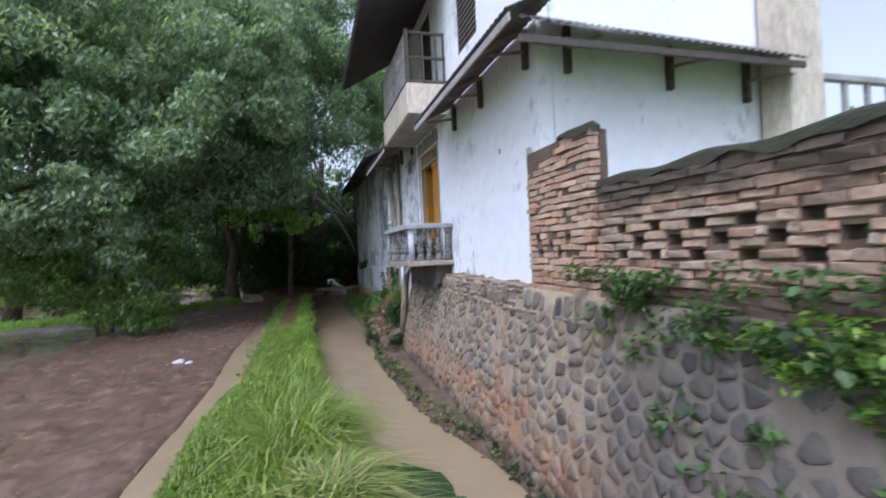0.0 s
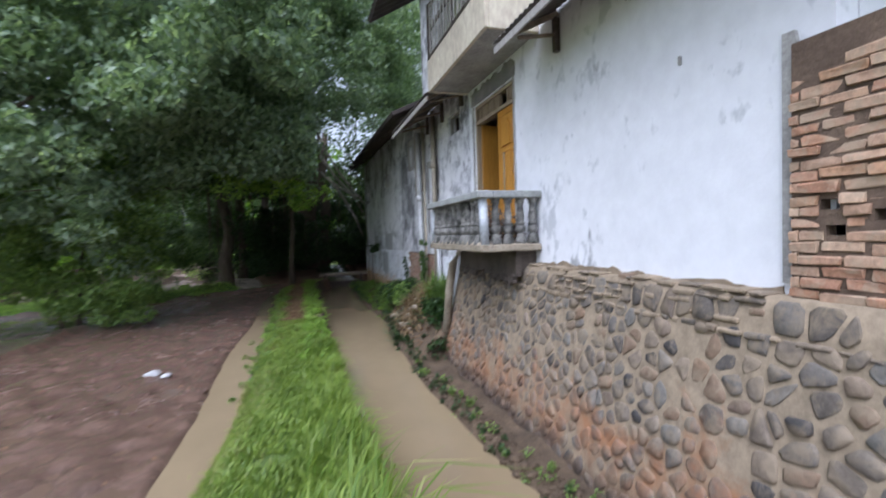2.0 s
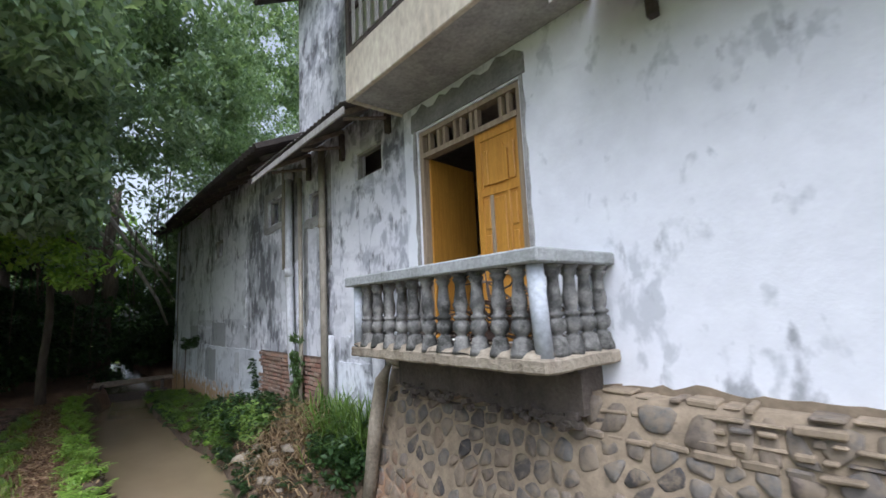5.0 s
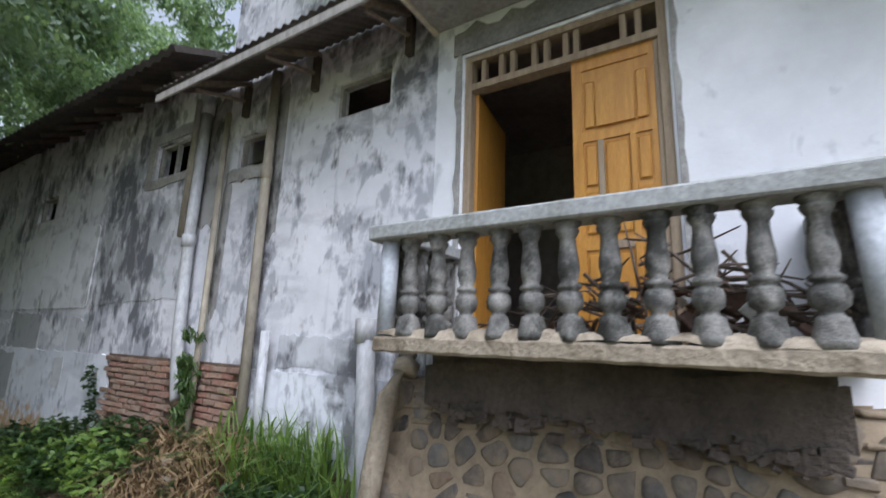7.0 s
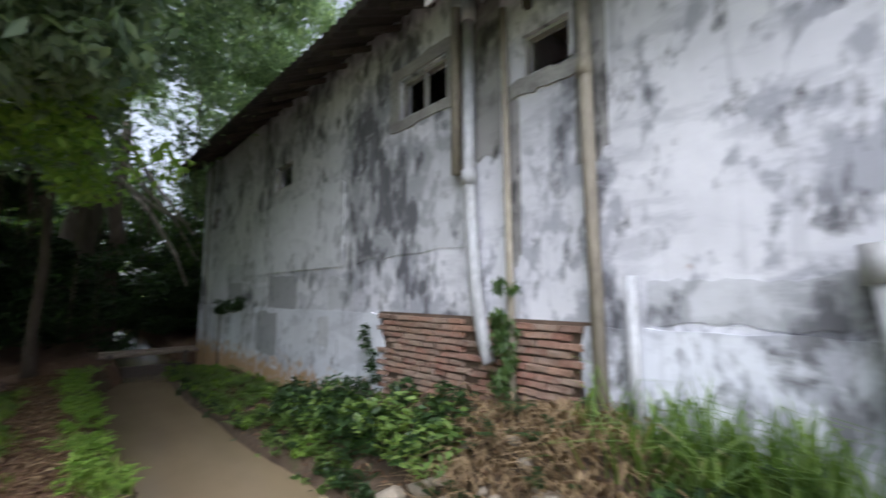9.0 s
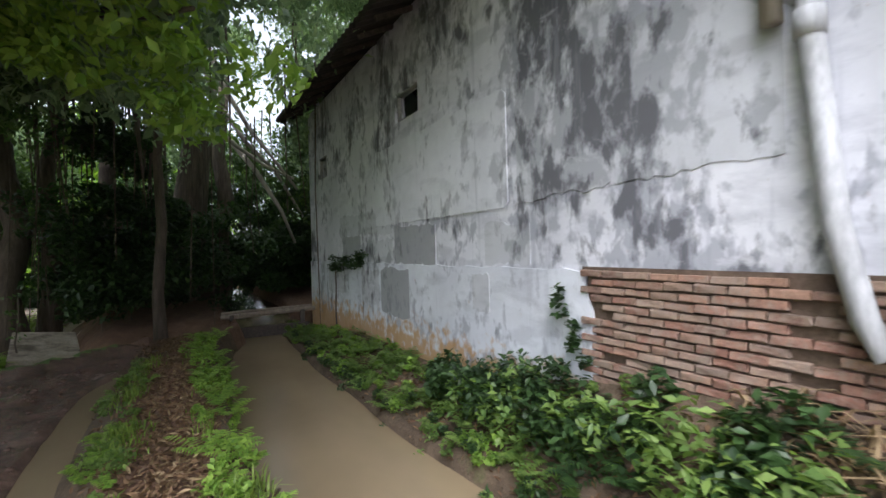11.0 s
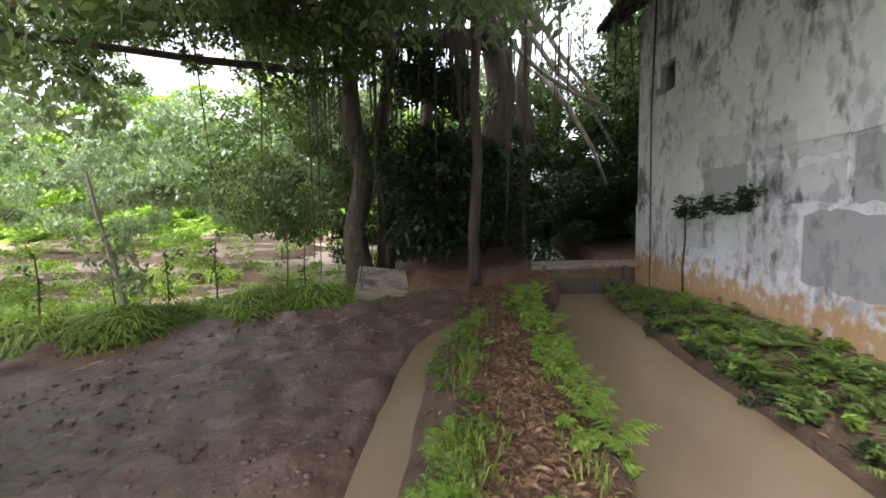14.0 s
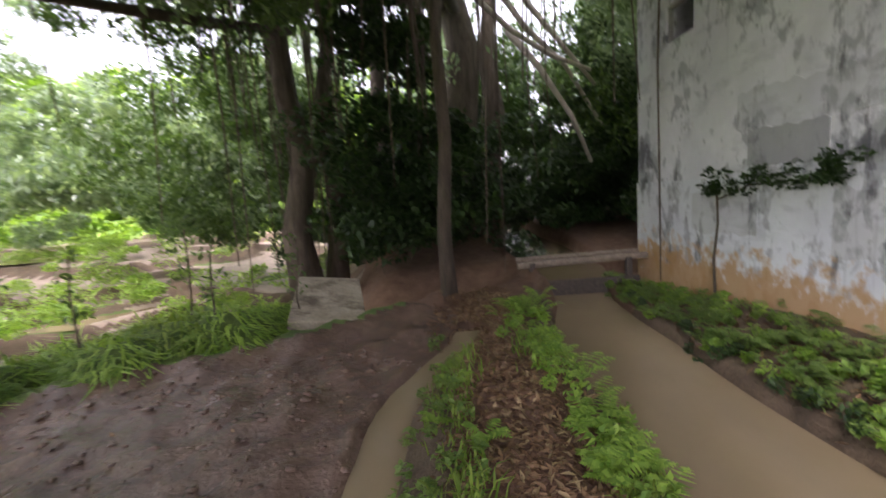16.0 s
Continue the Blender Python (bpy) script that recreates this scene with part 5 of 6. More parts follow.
part("stem", tube([(1.755, 23.62, -0.55), (1.755, 23.66, -0.1), (1.755, 23.58, 0.4), (1.755, 23.62, 0.85)], [0.022, 0.018, 0.015, 0.012], 6), BARK, vine)
part("stem", tube([(1.755, 23.6, 0.7), (1.752, 23.0, 0.88), (1.752, 22.3, 0.92), (1.752, 21.8, 1.0)], [0.012, 0.011, 0.01, 0.008], 6), BARK, vine)
pts = [(1.69, 16.3 + rs.normal(0, 0.15), 0.1 + 0.1 * k) for k in range(8)]
tagged(new("ivy", leaf_mesh("ivy", clumps(rs, pts, [0.08] * 8, 18), 0.09, LEAF_DARK, rs, 0.2, 0.6)), "creeper beside the bare bricks", "ivy", kind="stuff")


pts = [(1.62 + rs.normal(0, 0.03), 13.9 + rs.normal(0, 0.05), rs.uniform(0.1, 1.35)) for k in range(26)]
tagged(new("ivy", leaf_mesh("ivy", clumps(rs, pts, [0.08] * 26, 26), 0.1, LEAF_SHADE, rs, 1.2, 0.25)), "grassy creeper hanging on the thin pipe", "ivy", kind="stuff")


# trees
def tree(name, trunk_paths, crown_pts, leaf_size, mat, label, radii=None, bark=None, droop=0.85):
    t = tagged(new(name), label, "tree")
    for path, r in trunk_paths:
        k = len(path)
        part("trunk" if r > 0.12 else "limb", tube(path, [r * (1.25 if i == 0 else 1 - 0.55 * i / (k - 1)) for i in range(k)], 9), bark or BARK, t, smooth=True)
    crown = new("crown", leaf_mesh("crown", crown_pts, leaf_size, mat, rs, droop, tilt=0.75))
    crown.parent = t
    return t


def wander(a, b, n, amp, r):
    a, b = Vector(a), Vector(b)
    return [a.lerp(b, k / n) + Vector((r.uniform(-amp, amp), r.uniform(-amp, amp), r.uniform(-amp, amp) * 0.5)) * (0 if k in (0, n) else 1) for k in range(n + 1)]


def crown_points(boxes_, per, r0, r1, seed):
    """Clumps of leaves in tilted slabs: (x0, x1, y0, y1, z low at y0, z low at y1, z high, count)."""
    r = np.random.RandomState(seed)
    cs, rad = [], []
    for x0, x1, y0, y1, za, zb, zh, cnt in boxes_:
        x, y = r.uniform(x0, x1, cnt), r.uniform(y0, y1, cnt)
        lo = za + (zb - za) * (y - y0) / (y1 - y0) + 0.5 * np.sin(x * 0.9 + y * 0.6)
        z = lo + (zh - lo) * r.uniform(0, 1, cnt) ** 1.3
        cs.append(np.stack([x, y, z], -1))
        rad.append(r.uniform(r0, r1, cnt))
    return clumps(r, np.concatenate(cs), np.concatenate(rad), per, 0.6)


tr = random.Random(4)
trunks = []
for bx, by, r, tx, ty in ((-4.9, 28.0, 0.35, -5.0, 28.4), (-4.4, 28.6, 0.25, -4.2, 29), (-1.0, 31.5, 0.75, -0.9, 31.5), (-1.75, 25.2, 0.13, -1.6, 25.0), (-0.2, 32.0, 0.4, 0.3, 32.5), (-3.0, 30.5, 0.3, -3.2, 30.2)):
    trunks.append((wander((bx, by, -1.2), (tx, ty, 8.0), 6, 0.18 if r > 0.2 else 0.08, tr), r))
for a, b, r in (((-1.0, 31.5, 6.5), (-11, 23, 4.6), 0.3), ((-1.0, 31.5, 7), (-9, 21, 7.5), 0.25), ((-5, 28.4, 6.0), (-13, 26, 6.5), 0.2), ((-4.9, 28, 5.5), (-7, 19, 4.0), 0.16), ((-1, 31, 6), (-2.5, 19, 5.0), 0.15)):
    trunks.append((wander(a, b, 6, 0.35, tr), r))
pts = crown_points(((-6, 1.0, 19.0, 25, 3.4, 5.2, 15, 190), (-11, -5, 18.5, 26, 2.7, 4.8, 14, 170), (-9, 8, 25, 40, 5.2, 4.5, 17, 330), (1, 10, 27, 36, 3.5, 3.5, 15, 150), (-10, -0.5, 14.5, 19, 5.4, 5.6, 11, 50)), 270, 0.6, 1.3, 31)
# the high overhead boxes are added to block sky light from the ground below
front = crown_points(((-9, -0.9, 16.3, 20.5, 3.3, 5.6, 9, 360), (-6, -1.2, 16.2, 17.6, 2.9, 3.3, 5, 60), (-9, 4, 18, 28, 8.0, 8.5, 13, 300), (-10, -1.2, 13.2, 17.0, 5.0, 4.2, 9, 165)), 260, 0.5, 1.0, 51)
rise = 2.45 + 0.5 * (front[:, 1] - 16.6)
front = front[(front[:, 2] > rise) | ((front[:, 2] > rise - 0.35) & (rs.uniform(0, 1, len(front)) < 0.15))]
pts = np.concatenate([pts, front])
slope_ = (pts[:, 0] + 1.8) / np.maximum(pts[:, 1] - 16.3, 1)
open_sky = (pts[:, 1] > 24.5) & (pts[:, 2] < 10.5) & (((slope_ > 0.1) & (slope_ < 0.3)) | ((slope_ > -0.15) & (slope_ < -0.03)) | ((slope_ < -0.75) & (pts[:, 2] > 5.5)))
pts = pts[~open_sky | (rs.uniform(0, 1, len(pts)) < 0.07)]
near_roof = (pts[:, 0] > -0.75) & (pts[:, 1] < 24.5) & (pts[:, 2] < 6.2)
pts = pts[~near_roof | (rs.uniform(0, 1, len(pts)) < 0.06)]
# the crown opens towards the terraces
thin = (pts[:, 0] < -1.8 - 0.75 * (pts[:, 1] - 15.6)) & (pts[:, 1] > 15.8) & (pts[:, 2] < 8.5)
pts = pts[~thin | (rs.uniform(0, 1, len(pts)) < 0.2)]
banyan = tree("banyan_tree", trunks, pts, 0.2, LEAF, "huge banyan tree with many trunks and hanging roots")
for root in (((-1.3, 29.4, 8.0), (-1.1, 29.2, 6.6), (-0.6, 29.1, 5.5), (0.2, 29.0, 4.7), (1.1, 28.9, 4.05), (2.0, 28.8, 3.65)),
             ((-0.5, 29.6, 8.2), (0.0, 29.4, 6.6), (0.7, 29.2, 5.3), (1.4, 29.0, 4.3), (2.1, 28.8, 3.3)),
             ((-0.8, 29.8, 8.2), (-0.2, 29.6, 6.2), (0.6, 29.4, 4.9), (1.5, 29.2, 3.9), (2.3, 29.0, 2.4)),
             ((0.2, 29.6, 4.9), (0.9, 29.3, 3.9), (1.6, 29.0, 2.6), (2.0, 28.9, 1.5))):
    part("buttress_root", tube(root, [0.1 - 0.055 * q / (len(root) - 1) for q in range(len(root))], 8), PALEROOT, banyan, "pale sagging aerial root", True)
for k in range(120):
    x, y = (tr.uniform(-7, 2.2), tr.uniform(23, 31)) if k % 2 else (tr.uniform(-5.6, -1.6), tr.uniform(25, 28.5))
    z1 = tr.uniform(5, 7.5)
    z0 = z1 - tr.uniform(1.2, 5.0)
    if tr.random() < 0.12:
        z0 = -0.7
    part("aerial_root", tube([(x, y, z1), (x + tr.uniform(-0.1, 0.1), y, (z0 + z1) / 2), (x + tr.uniform(-0.15, 0.15), y, z0)], [0.026 + 0.03 * (k % 9 == 0), 0.018 + 0.025 * (k % 9 == 0), 0.01], 5), BARK, banyan)
pts = crown_points(((-3.4, -0.4, 17.0, 19.2, 2.4, 3.0, 4.4, 34),), 90, 0.3, 0.55, 41)
# the brighter leaf colour makes this shaded low branch look lit
o = new("branch_leaves", leaf_mesh("branch_leaves", pts, 0.17, LEAF_BRIGHT, rs, 0.6, tilt=0.6))
o.parent = banyan
part("limb", tube([(-2.5, 24, 5.4), (-2.2, 21, 4.6), (-1.6, 18.6, 3.6), (-1.2, 17.4, 3.2)], [0.09, 0.07, 0.045, 0.02], 7), BARK, banyan, smooth=True)
part("limb", tube([(-4.8, 28.2, 4.7), (-5.4, 25.6, 4.0), (-6.4, 23.4, 3.6), (-8.2, 21.6, 3.5), (-9.6, 20.4, 3.2)], [0.1, 0.085, 0.065, 0.045, 0.02], 8), BARK, banyan, smooth=True)
bough = crown_points(((-11, -3.4, 21, 27, 3.7, 3.9, 5.4, 105),), 130, 0.3, 0.65, 44)
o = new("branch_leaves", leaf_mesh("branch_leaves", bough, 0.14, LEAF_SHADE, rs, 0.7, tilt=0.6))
o.parent = banyan
# undergrowth below the banyan; its very dark leaf colour carries the canopy shade
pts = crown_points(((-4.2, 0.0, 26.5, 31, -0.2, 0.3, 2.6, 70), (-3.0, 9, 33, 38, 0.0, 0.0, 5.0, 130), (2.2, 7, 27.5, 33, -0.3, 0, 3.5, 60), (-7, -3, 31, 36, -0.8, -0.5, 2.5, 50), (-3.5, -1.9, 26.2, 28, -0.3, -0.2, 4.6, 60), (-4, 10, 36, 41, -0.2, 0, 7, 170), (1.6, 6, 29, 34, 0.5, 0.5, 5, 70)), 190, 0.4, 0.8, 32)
tagged(new("undergrowth", leaf_mesh("undergrowth", pts, 0.19, LEAF_DARK, rs, 0.5)), "dense undergrowth below the banyan, canopy shade in its dark leaves", "bushes", kind="stuff")
pts = crown_points(((-10.5, -4.6, 28, 33, 0.9, 0.8, 4.6, 80), (-0.6, 2.0, 33.5, 36, 0.6, 0.6, 6.5, 45), (2.0, 6, 28.5, 33, 1.0, 1.0, 6.5, 60)), 190, 0.45, 0.95, 52)
tagged(new("thicket", leaf_mesh("thicket", pts, 0.17, LEAF_SHADE, rs, 0.8, tilt=0.7)), "green thicket beside the banyan trunks, shade in its leaf colour", "bushes", kind="stuff")
# added to close bright gaps; the dark leaves stand for deep shade
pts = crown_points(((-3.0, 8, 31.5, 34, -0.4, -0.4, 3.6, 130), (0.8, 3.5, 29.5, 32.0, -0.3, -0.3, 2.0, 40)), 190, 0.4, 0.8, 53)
tagged(new("undergrowth", leaf_mesh("undergrowth", pts, 0.2, LEAF_DARK, rs, 0.5)), "bushes where the canal bends away, canopy shade in their dark leaves", "bushes", kind="stuff")
# leaning tree over the left of the field
tk = [(wander((-12.5, 23, -0.8), (-10.5, 21, 6), 5, 0.2, tr), 0.28), (wander((-11.2, 21.8, 3.5), (-8.0, 18.5, 3.8), 4, 0.2, tr), 0.12)]
pts = crown_points(((-19, -10, 19, 27, 2.2, 2.6, 6.0, 45), (-34, -16, 20, 30, 0.2, 0.6, 12, 270), (-15, -5.2, 30.5, 38, 1.2, 1.2, 5.0, 70), (-30, -16, 34, 42, 0.5, 0.5, 9, 110)), 230, 0.55, 1.2, 33)
tree("field_tree", tk, pts, 0.26, LEAF, "broad green tree leaning over the paddy field")
# young tree with low crown at the field edge
tk = [(wander((-6.9, 17.2, -0.65), (-6.6, 17.0, 1.6), 4, 0.08, tr), 0.06), (wander((-7.3, 17.3, -0.65), (-7.6, 17.1, 1.4), 4, 0.08, tr), 0.045)]
pts = crown_points(((-9.6, -5.0, 15.8, 17.6, 0.15, 0.2, 3.8, 120),), 140, 0.3, 0.6, 34)
tree("young_tree", tk, pts, 0.15, LEAF_MID, "young bushy tree at the field edge")
# spreading tree beside the mud field, its boughs reaching low
tk = [(wander((-10.6, 15.2, -0.65), (-9.6, 15.0, 5.5), 5, 0.2, tr), 0.2), (wander((-10.2, 15.1, 2.2), (-6.4, 14.6, 4.6), 4, 0.2, tr), 0.09), (wander((-10.0, 15.1, 3.0), (-8.2, 12.8, 5.2), 4, 0.2, tr), 0.08)]
pts = crown_points(((-12.5, -5.4, 13.0, 17.2, 2.3, 1.3, 7.5, 120),), 190, 0.4, 0.85, 37)
tree("spreading_tree", tk, pts, 0.18, LEAF, "spreading tree with low boughs beside the field")
# sapling
tk = [(wander((-6.3, 21.4, -0.75), (-7.0, 21.6, 1.6), 4, 0.06, tr), 0.05)]
pts = clumps(rs, [(-6.55, 21.45, 0.3), (-6.8, 21.5, 0.6), (-6.3, 21.4, 0.1), (-7.2, 21.6, 1.9)], [0.35, 0.4, 0.25, 0.8], 90)
tree("sapling", tk, pts, 0.11, LEAF, "slim pale-barked sapling on the field bund", bark=PALEROOT)
# hanging grass mounds on the bund
def mound_grass(name, count, mat, label, seed):
    r = np.random.RandomState(seed)
    verts, tris, hearts = [], [], bmesh.new()
    for k in range(count):
        x = r.uniform(-13, -4.45)
        c = np.array([x, float(field_end(np.array(x))) + r.uniform(0.3, 2.2), 0.0])
        c[2] = -0.74 - 0.12 * (c[1] - float(field_end(np.array(x))) - 0.3) + r.uniform(-0.14, 0.1)
        rad = r.uniform(0.32, 0.68)
        n = 900
        v = r.normal(0, 1, (n, 3))
        v[:, 2] = np.abs(v[:, 2]) * 0.9 + 0.05
        v /= np.linalg.norm(v, axis=1)[:, None]
        base = c + v * rad * np.array([1.1, 1.0, 0.85]) * r.uniform(0.8, 1.02, n)[:, None]
        d = v * np.array([1, 1, 0.15]) + np.stack([r.normal(0, 0.25, n), r.normal(0, 0.25, n), r.normal(-0.45, 0.3, n)], -1)
        d *= (r.uniform(0.12, 0.32, n) / np.linalg.norm(d, axis=1))[:, None]
        sd = np.cross(d, v)
        sd *= (0.015 / (np.linalg.norm(sd, axis=1) + 1e-6))[:, None]
        bmesh.ops.create_icosphere(hearts, subdivisions=2, radius=rad * 0.88, matrix=Matrix.Translation(c) @ Matrix.Diagonal((1.1, 1.0, 0.85, 1)))
        o0 = len(verts) * n * 3
        verts.append(np.stack([base - sd, base + sd, base + d], 1).reshape(-1, 3))
        tris.append(np.arange(3 * n).reshape(n, 3) + o0)
    tagged(part("bund_turf", hearts, TURF, smooth=True), "dense turf under the hanging grass of the bund", "grass", kind="stuff")
    return tagged(new(name, fast_mesh(name, np.concatenate(verts), np.concatenate(tris), mat)), label, "grass", kind="stuff")


mound_grass("bund_grass", 150, LEAF_BRIGHT, "bright drooping grass mounds on the field bund", 71)
mound_grass("bund_grass", 70, GRASS, "yellow-green drooping grass on the field bund", 72)
pts = crown_points(((-22, -5, 25, 34, -1.9, -1.5, -1.1, 110), (-26, -5, 34, 43, -1.2, -0.9, -0.4, 80)), 120, 0.25, 0.7, 35)
tagged(new("terrace_grass", leaf_mesh("terrace_grass", pts, 0.2, LEAF_BRIGHT, rs, -0.3, 0.3)), "bright weeds on the muddy terraces", "weeds", kind="stuff")
# thin saplings on the bund
for k in range(7):
    x = -7.6 + 0.62 * k + tr.uniform(-0.2, 0.2)
    y = float(field_end(np.array(x))) + tr.uniform(0.5, 1.4)
    h = tr.uniform(0.7, 1.5)
    tk = [(wander((x, y, -1.0), (x + tr.uniform(-0.1, 0.1), y, h - 0.6), 4, 0.04, tr), 0.018)]
    pts = clumps(rs, [(x + rs.normal(0, 0.06), y, h - 0.6 - 0.22 * q) for q in range(4)], [0.14] * 4, 12)
    tree("sapling", tk, pts, 0.09, LEAF_SHADE, "thin dark sapling among the bund grass")["group"] = "saplings on the bund"
# far wood
for k, (x, y, h, w) in enumerate(((-40, 60, 10, 8), (-30, 66, 12, 9), (-20, 62, 11, 8), (-10, 60, 13, 9), (-50, 52, 9, 8), (0, 58, 13, 9), (10, 56, 13, 9), (-34, 48, 6, 6), (-60, 44, 11, 9), (-25, 74, 16, 12), (-45, 78, 17, 13), (-8, 78, 18, 12), (20, 50, 14, 10), (-45, 34, 10, 8), (-36, 26, 9, 7), (-48, 18, 11, 9), (-40, 6, 10, 9), (20, 22, 9, 7), (26, 14, 8, 7))):
    r = np.random.RandomState(60 + k)
    m = 46
    v = r.normal(0, 1, (m, 3))
    v /= np.linalg.norm(v, axis=1)[:, None]
    cs = np.array([x, y, h * 0.45]) + v * np.array([w * 0.55, w * 0.45, h * 0.48]) * r.uniform(0.5, 1, m)[:, None]
    tree("far_tree", [(wander((x, y, -1.6), (x, y, h * 0.6), 3, 0.3, tr), 0.3)], clumps(r, cs, r.uniform(1.0, 2.0, m), 110, 0.7), 0.5, LEAF_BRIGHT if k % 3 else LEAF, "leafy tree in the far wood")["group"] = "trees of the far wood"
bs = crown_points(((-46, -4, 44, 54, -1.3, -1.2, 1.6, 130), (-60, -2, 50, 58, 0, 0, 11, 330)), 150, 0.8, 1.9, 36)
tagged(new("far_bushes", leaf_mesh("far_bushes", bs, 0.6, LEAF_BRIGHT, rs, 0.2)), "bushes past the terraces, open-sky light in their leaf colour", "bushes", kind="stuff")

taro = tagged(new("taro_plant"), "broad dark green taro leaves by the canal", "plant")
for k, (px_, py_, pz_, rz_, sc) in enumerate(((0.05, 3.3, -0.3, -60, 0.36), (-0.05, 3.7, -0.2, -20, 0.32), (0.02, 2.9, -0.25, -110, 0.3), (-0.1, 4.1, -0.28, 10, 0.26))):
    bm = bmesh.new()
    rim = [bm.verts.new((sc * rr_ * math.sin(a_), sc * (rr_ * math.cos(a_) - 0.2), -0.25 * sc * rr_ * rr_)) for a_, rr_ in [(math.pi * (0.12 + 1.76 * q / 14), 0.55 + 0.5 * abs(math.cos(math.pi * (0.12 + 1.76 * q / 14) / 2)) ** 3 + 0.25 * (1 - abs(math.pi - math.pi * (0.12 + 1.76 * q / 14)) / math.pi)) for q in range(15)]]
    mid_ = bm.verts.new((0, 0, 0.02))
    for q in range(14):
        bm.faces.new((mid_, rim[q], rim[q + 1]))
    bm.faces.new((mid_, rim[14], rim[0]))
    leaf_ob = part("leaf", bm, LEAF_DARK, taro, smooth=True)
    leaf_ob.matrix_local = pose(px_, py_, pz_, 25, 15, rz_)
    part("stalk", tube([(-0.5, py_ - 0.05, -0.25), ((px_ - 0.5) / 2, py_, pz_ + 0.04), (px_, py_, pz_)], [0.014, 0.011, 0.008], 5), LEAF_DARK, taro)
stick = tagged(new("stick"), "bent dead stick standing in the canal", "stick")
part("twig", tube([(-0.5, 5.6, -1.1), (-0.47, 5.62, -0.62), (-0.4, 5.63, -0.5), (-0.22, 5.65, -0.48)], [0.014, 0.012, 0.012, 0.016], 5), WOODG, stick)

# ---- concrete slab, weir, litter ----
cs = tagged(new("concrete_slab"), "tilted broken concrete slab at the field edge", "slab")
part("slab_body", block(-0.48, 0.48, -0.95, 0.95, -0.07, 0.07, 0.015, pose(-3.55, 24.2, -0.42, 7, 8, 12), 0.02), SLAB, cs)
weir = tagged(new("weir"), "small plank weir across the canal", "weir")
part("plank", block(-0.35, 1.55, 25.36, 25.44, -1.3, -0.62, 0.01), WOODD, weir)
part("crossbeam", tube([(-0.55, 25.5, -0.34), (1.75, 25.55, -0.3)], 0.06, 8), WOODG, weir)
part("crossbeam", tube([(-0.5, 25.9, -0.3), (1.78, 25.95, -0.28)], 0.05, 8), WOODG, weir)
for xx in (-0.3, 1.4):
    part("post", block(xx - 0.05, xx + 0.05, 25.44, 25.54, -1.2, -0.3, 0.008), WOODD, weir)
for nm, px_, py_, ps in (("litter_bag", -3.55, 11.3, 0.09), ("litter_bag", -3.3, 11.1, 0.06)):
    bm = bmesh.new()
    bmesh.ops.create_icosphere(bm, subdivisions=3, radius=ps)
    for v in bm.verts:
        v.co = Vector((v.co.x * 1.3, v.co.y, v.co.z * 0.45)) + Vector(noise.noise_vector(v.co * 14)) * 0.03
    o = tagged(part(nm, bm, PVC), "crumpled pale plastic bag on the mud", "litter")
    o.location = (px_, py_, MUD_Z + 0.03)
clods = clumps(rs, on_ground(rs.uniform(-6, -2.6, 260), rs.uniform(3, 22, 260), 0.0), np.full(260, 0.02), 2)
tagged(new("mud_straw", leaf_mesh("mud_straw", clods, 0.05, DRY, rs, 0.0, 0.5)), "bits of straw and leaves on the mud", "litter", kind="stuff")


def lumps_on(name, x, y, r0, r1, mat, label, cat, seed, sink=0.3):
    """Many small uneven clods, sunk into the ground."""
    bm = bmesh.new()
    bmesh.ops.create_icosphere(bm, subdivisions=1, radius=1.0)
    bm.verts.ensure_lookup_table()
    base = np.array([v.co[:] for v in bm.verts])
    face = np.array([[v.index for v in f.verts] for f in bm.faces])
    bm.free()
    r = np.random.RandomState(seed)
    n = len(x)
    size = r0 + (r1 - r0) * r.uniform(0, 1, n) ** 3
    shape = base[None] * (1 + r.normal(0, 0.16, (n, len(base), 1))) * np.stack([r.uniform(0.8, 1.5, n), r.uniform(0.8, 1.3, n), r.uniform(0.35, 0.7, n)], -1)[:, None]
    v = on_ground(x, y)[:, None] + shape * size[:, None, None] + np.array([0, 0, 1.0]) * (size * (0.4 - sink))[:, None, None]
    tri = (face[None] + (np.arange(n) * len(base))[:, None, None]).reshape(-1, 3)
    me = fast_mesh(name, v.reshape(-1, 3), tri, mat)
    me.polygons.foreach_set("use_smooth", [True] * len(me.polygons))
    return tagged(new(name, me), label, cat, kind="stuff")


cx_, cy2 = rs.uniform(-6.4, -2.5, 4200), rs.uniform(9.5, 22.5, 4200)
ok = (cy2 < field_end(cx_) - 0.1) & (waves(cx_, cy2, 1.3, 61) > -0.45)
lumps_on("mud_clods", cx_[ok], cy2[ok], 0.008, 0.04, MUD, "wet brown mud clods on the field", "mud", 81)
by_ = rs.normal(13.9, 0.5, 26)
lumps_on("earth_lumps", 1.18 + rs.normal(0, 0.16, 26), by_, 0.05, 0.17, SLAB, "lumps of earth and broken mortar by the dead grass", "rubble", 82, 0.2)
ey = rs.uniform(1.5, 24, 900)
lumps_on("bank_lumps", canal_left(ey) - 0.17 + rs.normal(0, 0.06, 900), ey, 0.015, 0.05, SOIL, "crumbling earth along the canal edge", "soil", 83)
ey = rs.uniform(2.0, 11.0, 700)
lumps_on("plinth_lumps", canal_right(ey) + 0.2 + rs.normal(0, 0.09, 700), ey, 0.015, 0.06, SOIL, "dark stones and soil at the plinth foot", "soil", 84)

# ---- stone plinth ----
def plinth_x(z):
    return 1.66 - 0.22 * (1.1 - z)


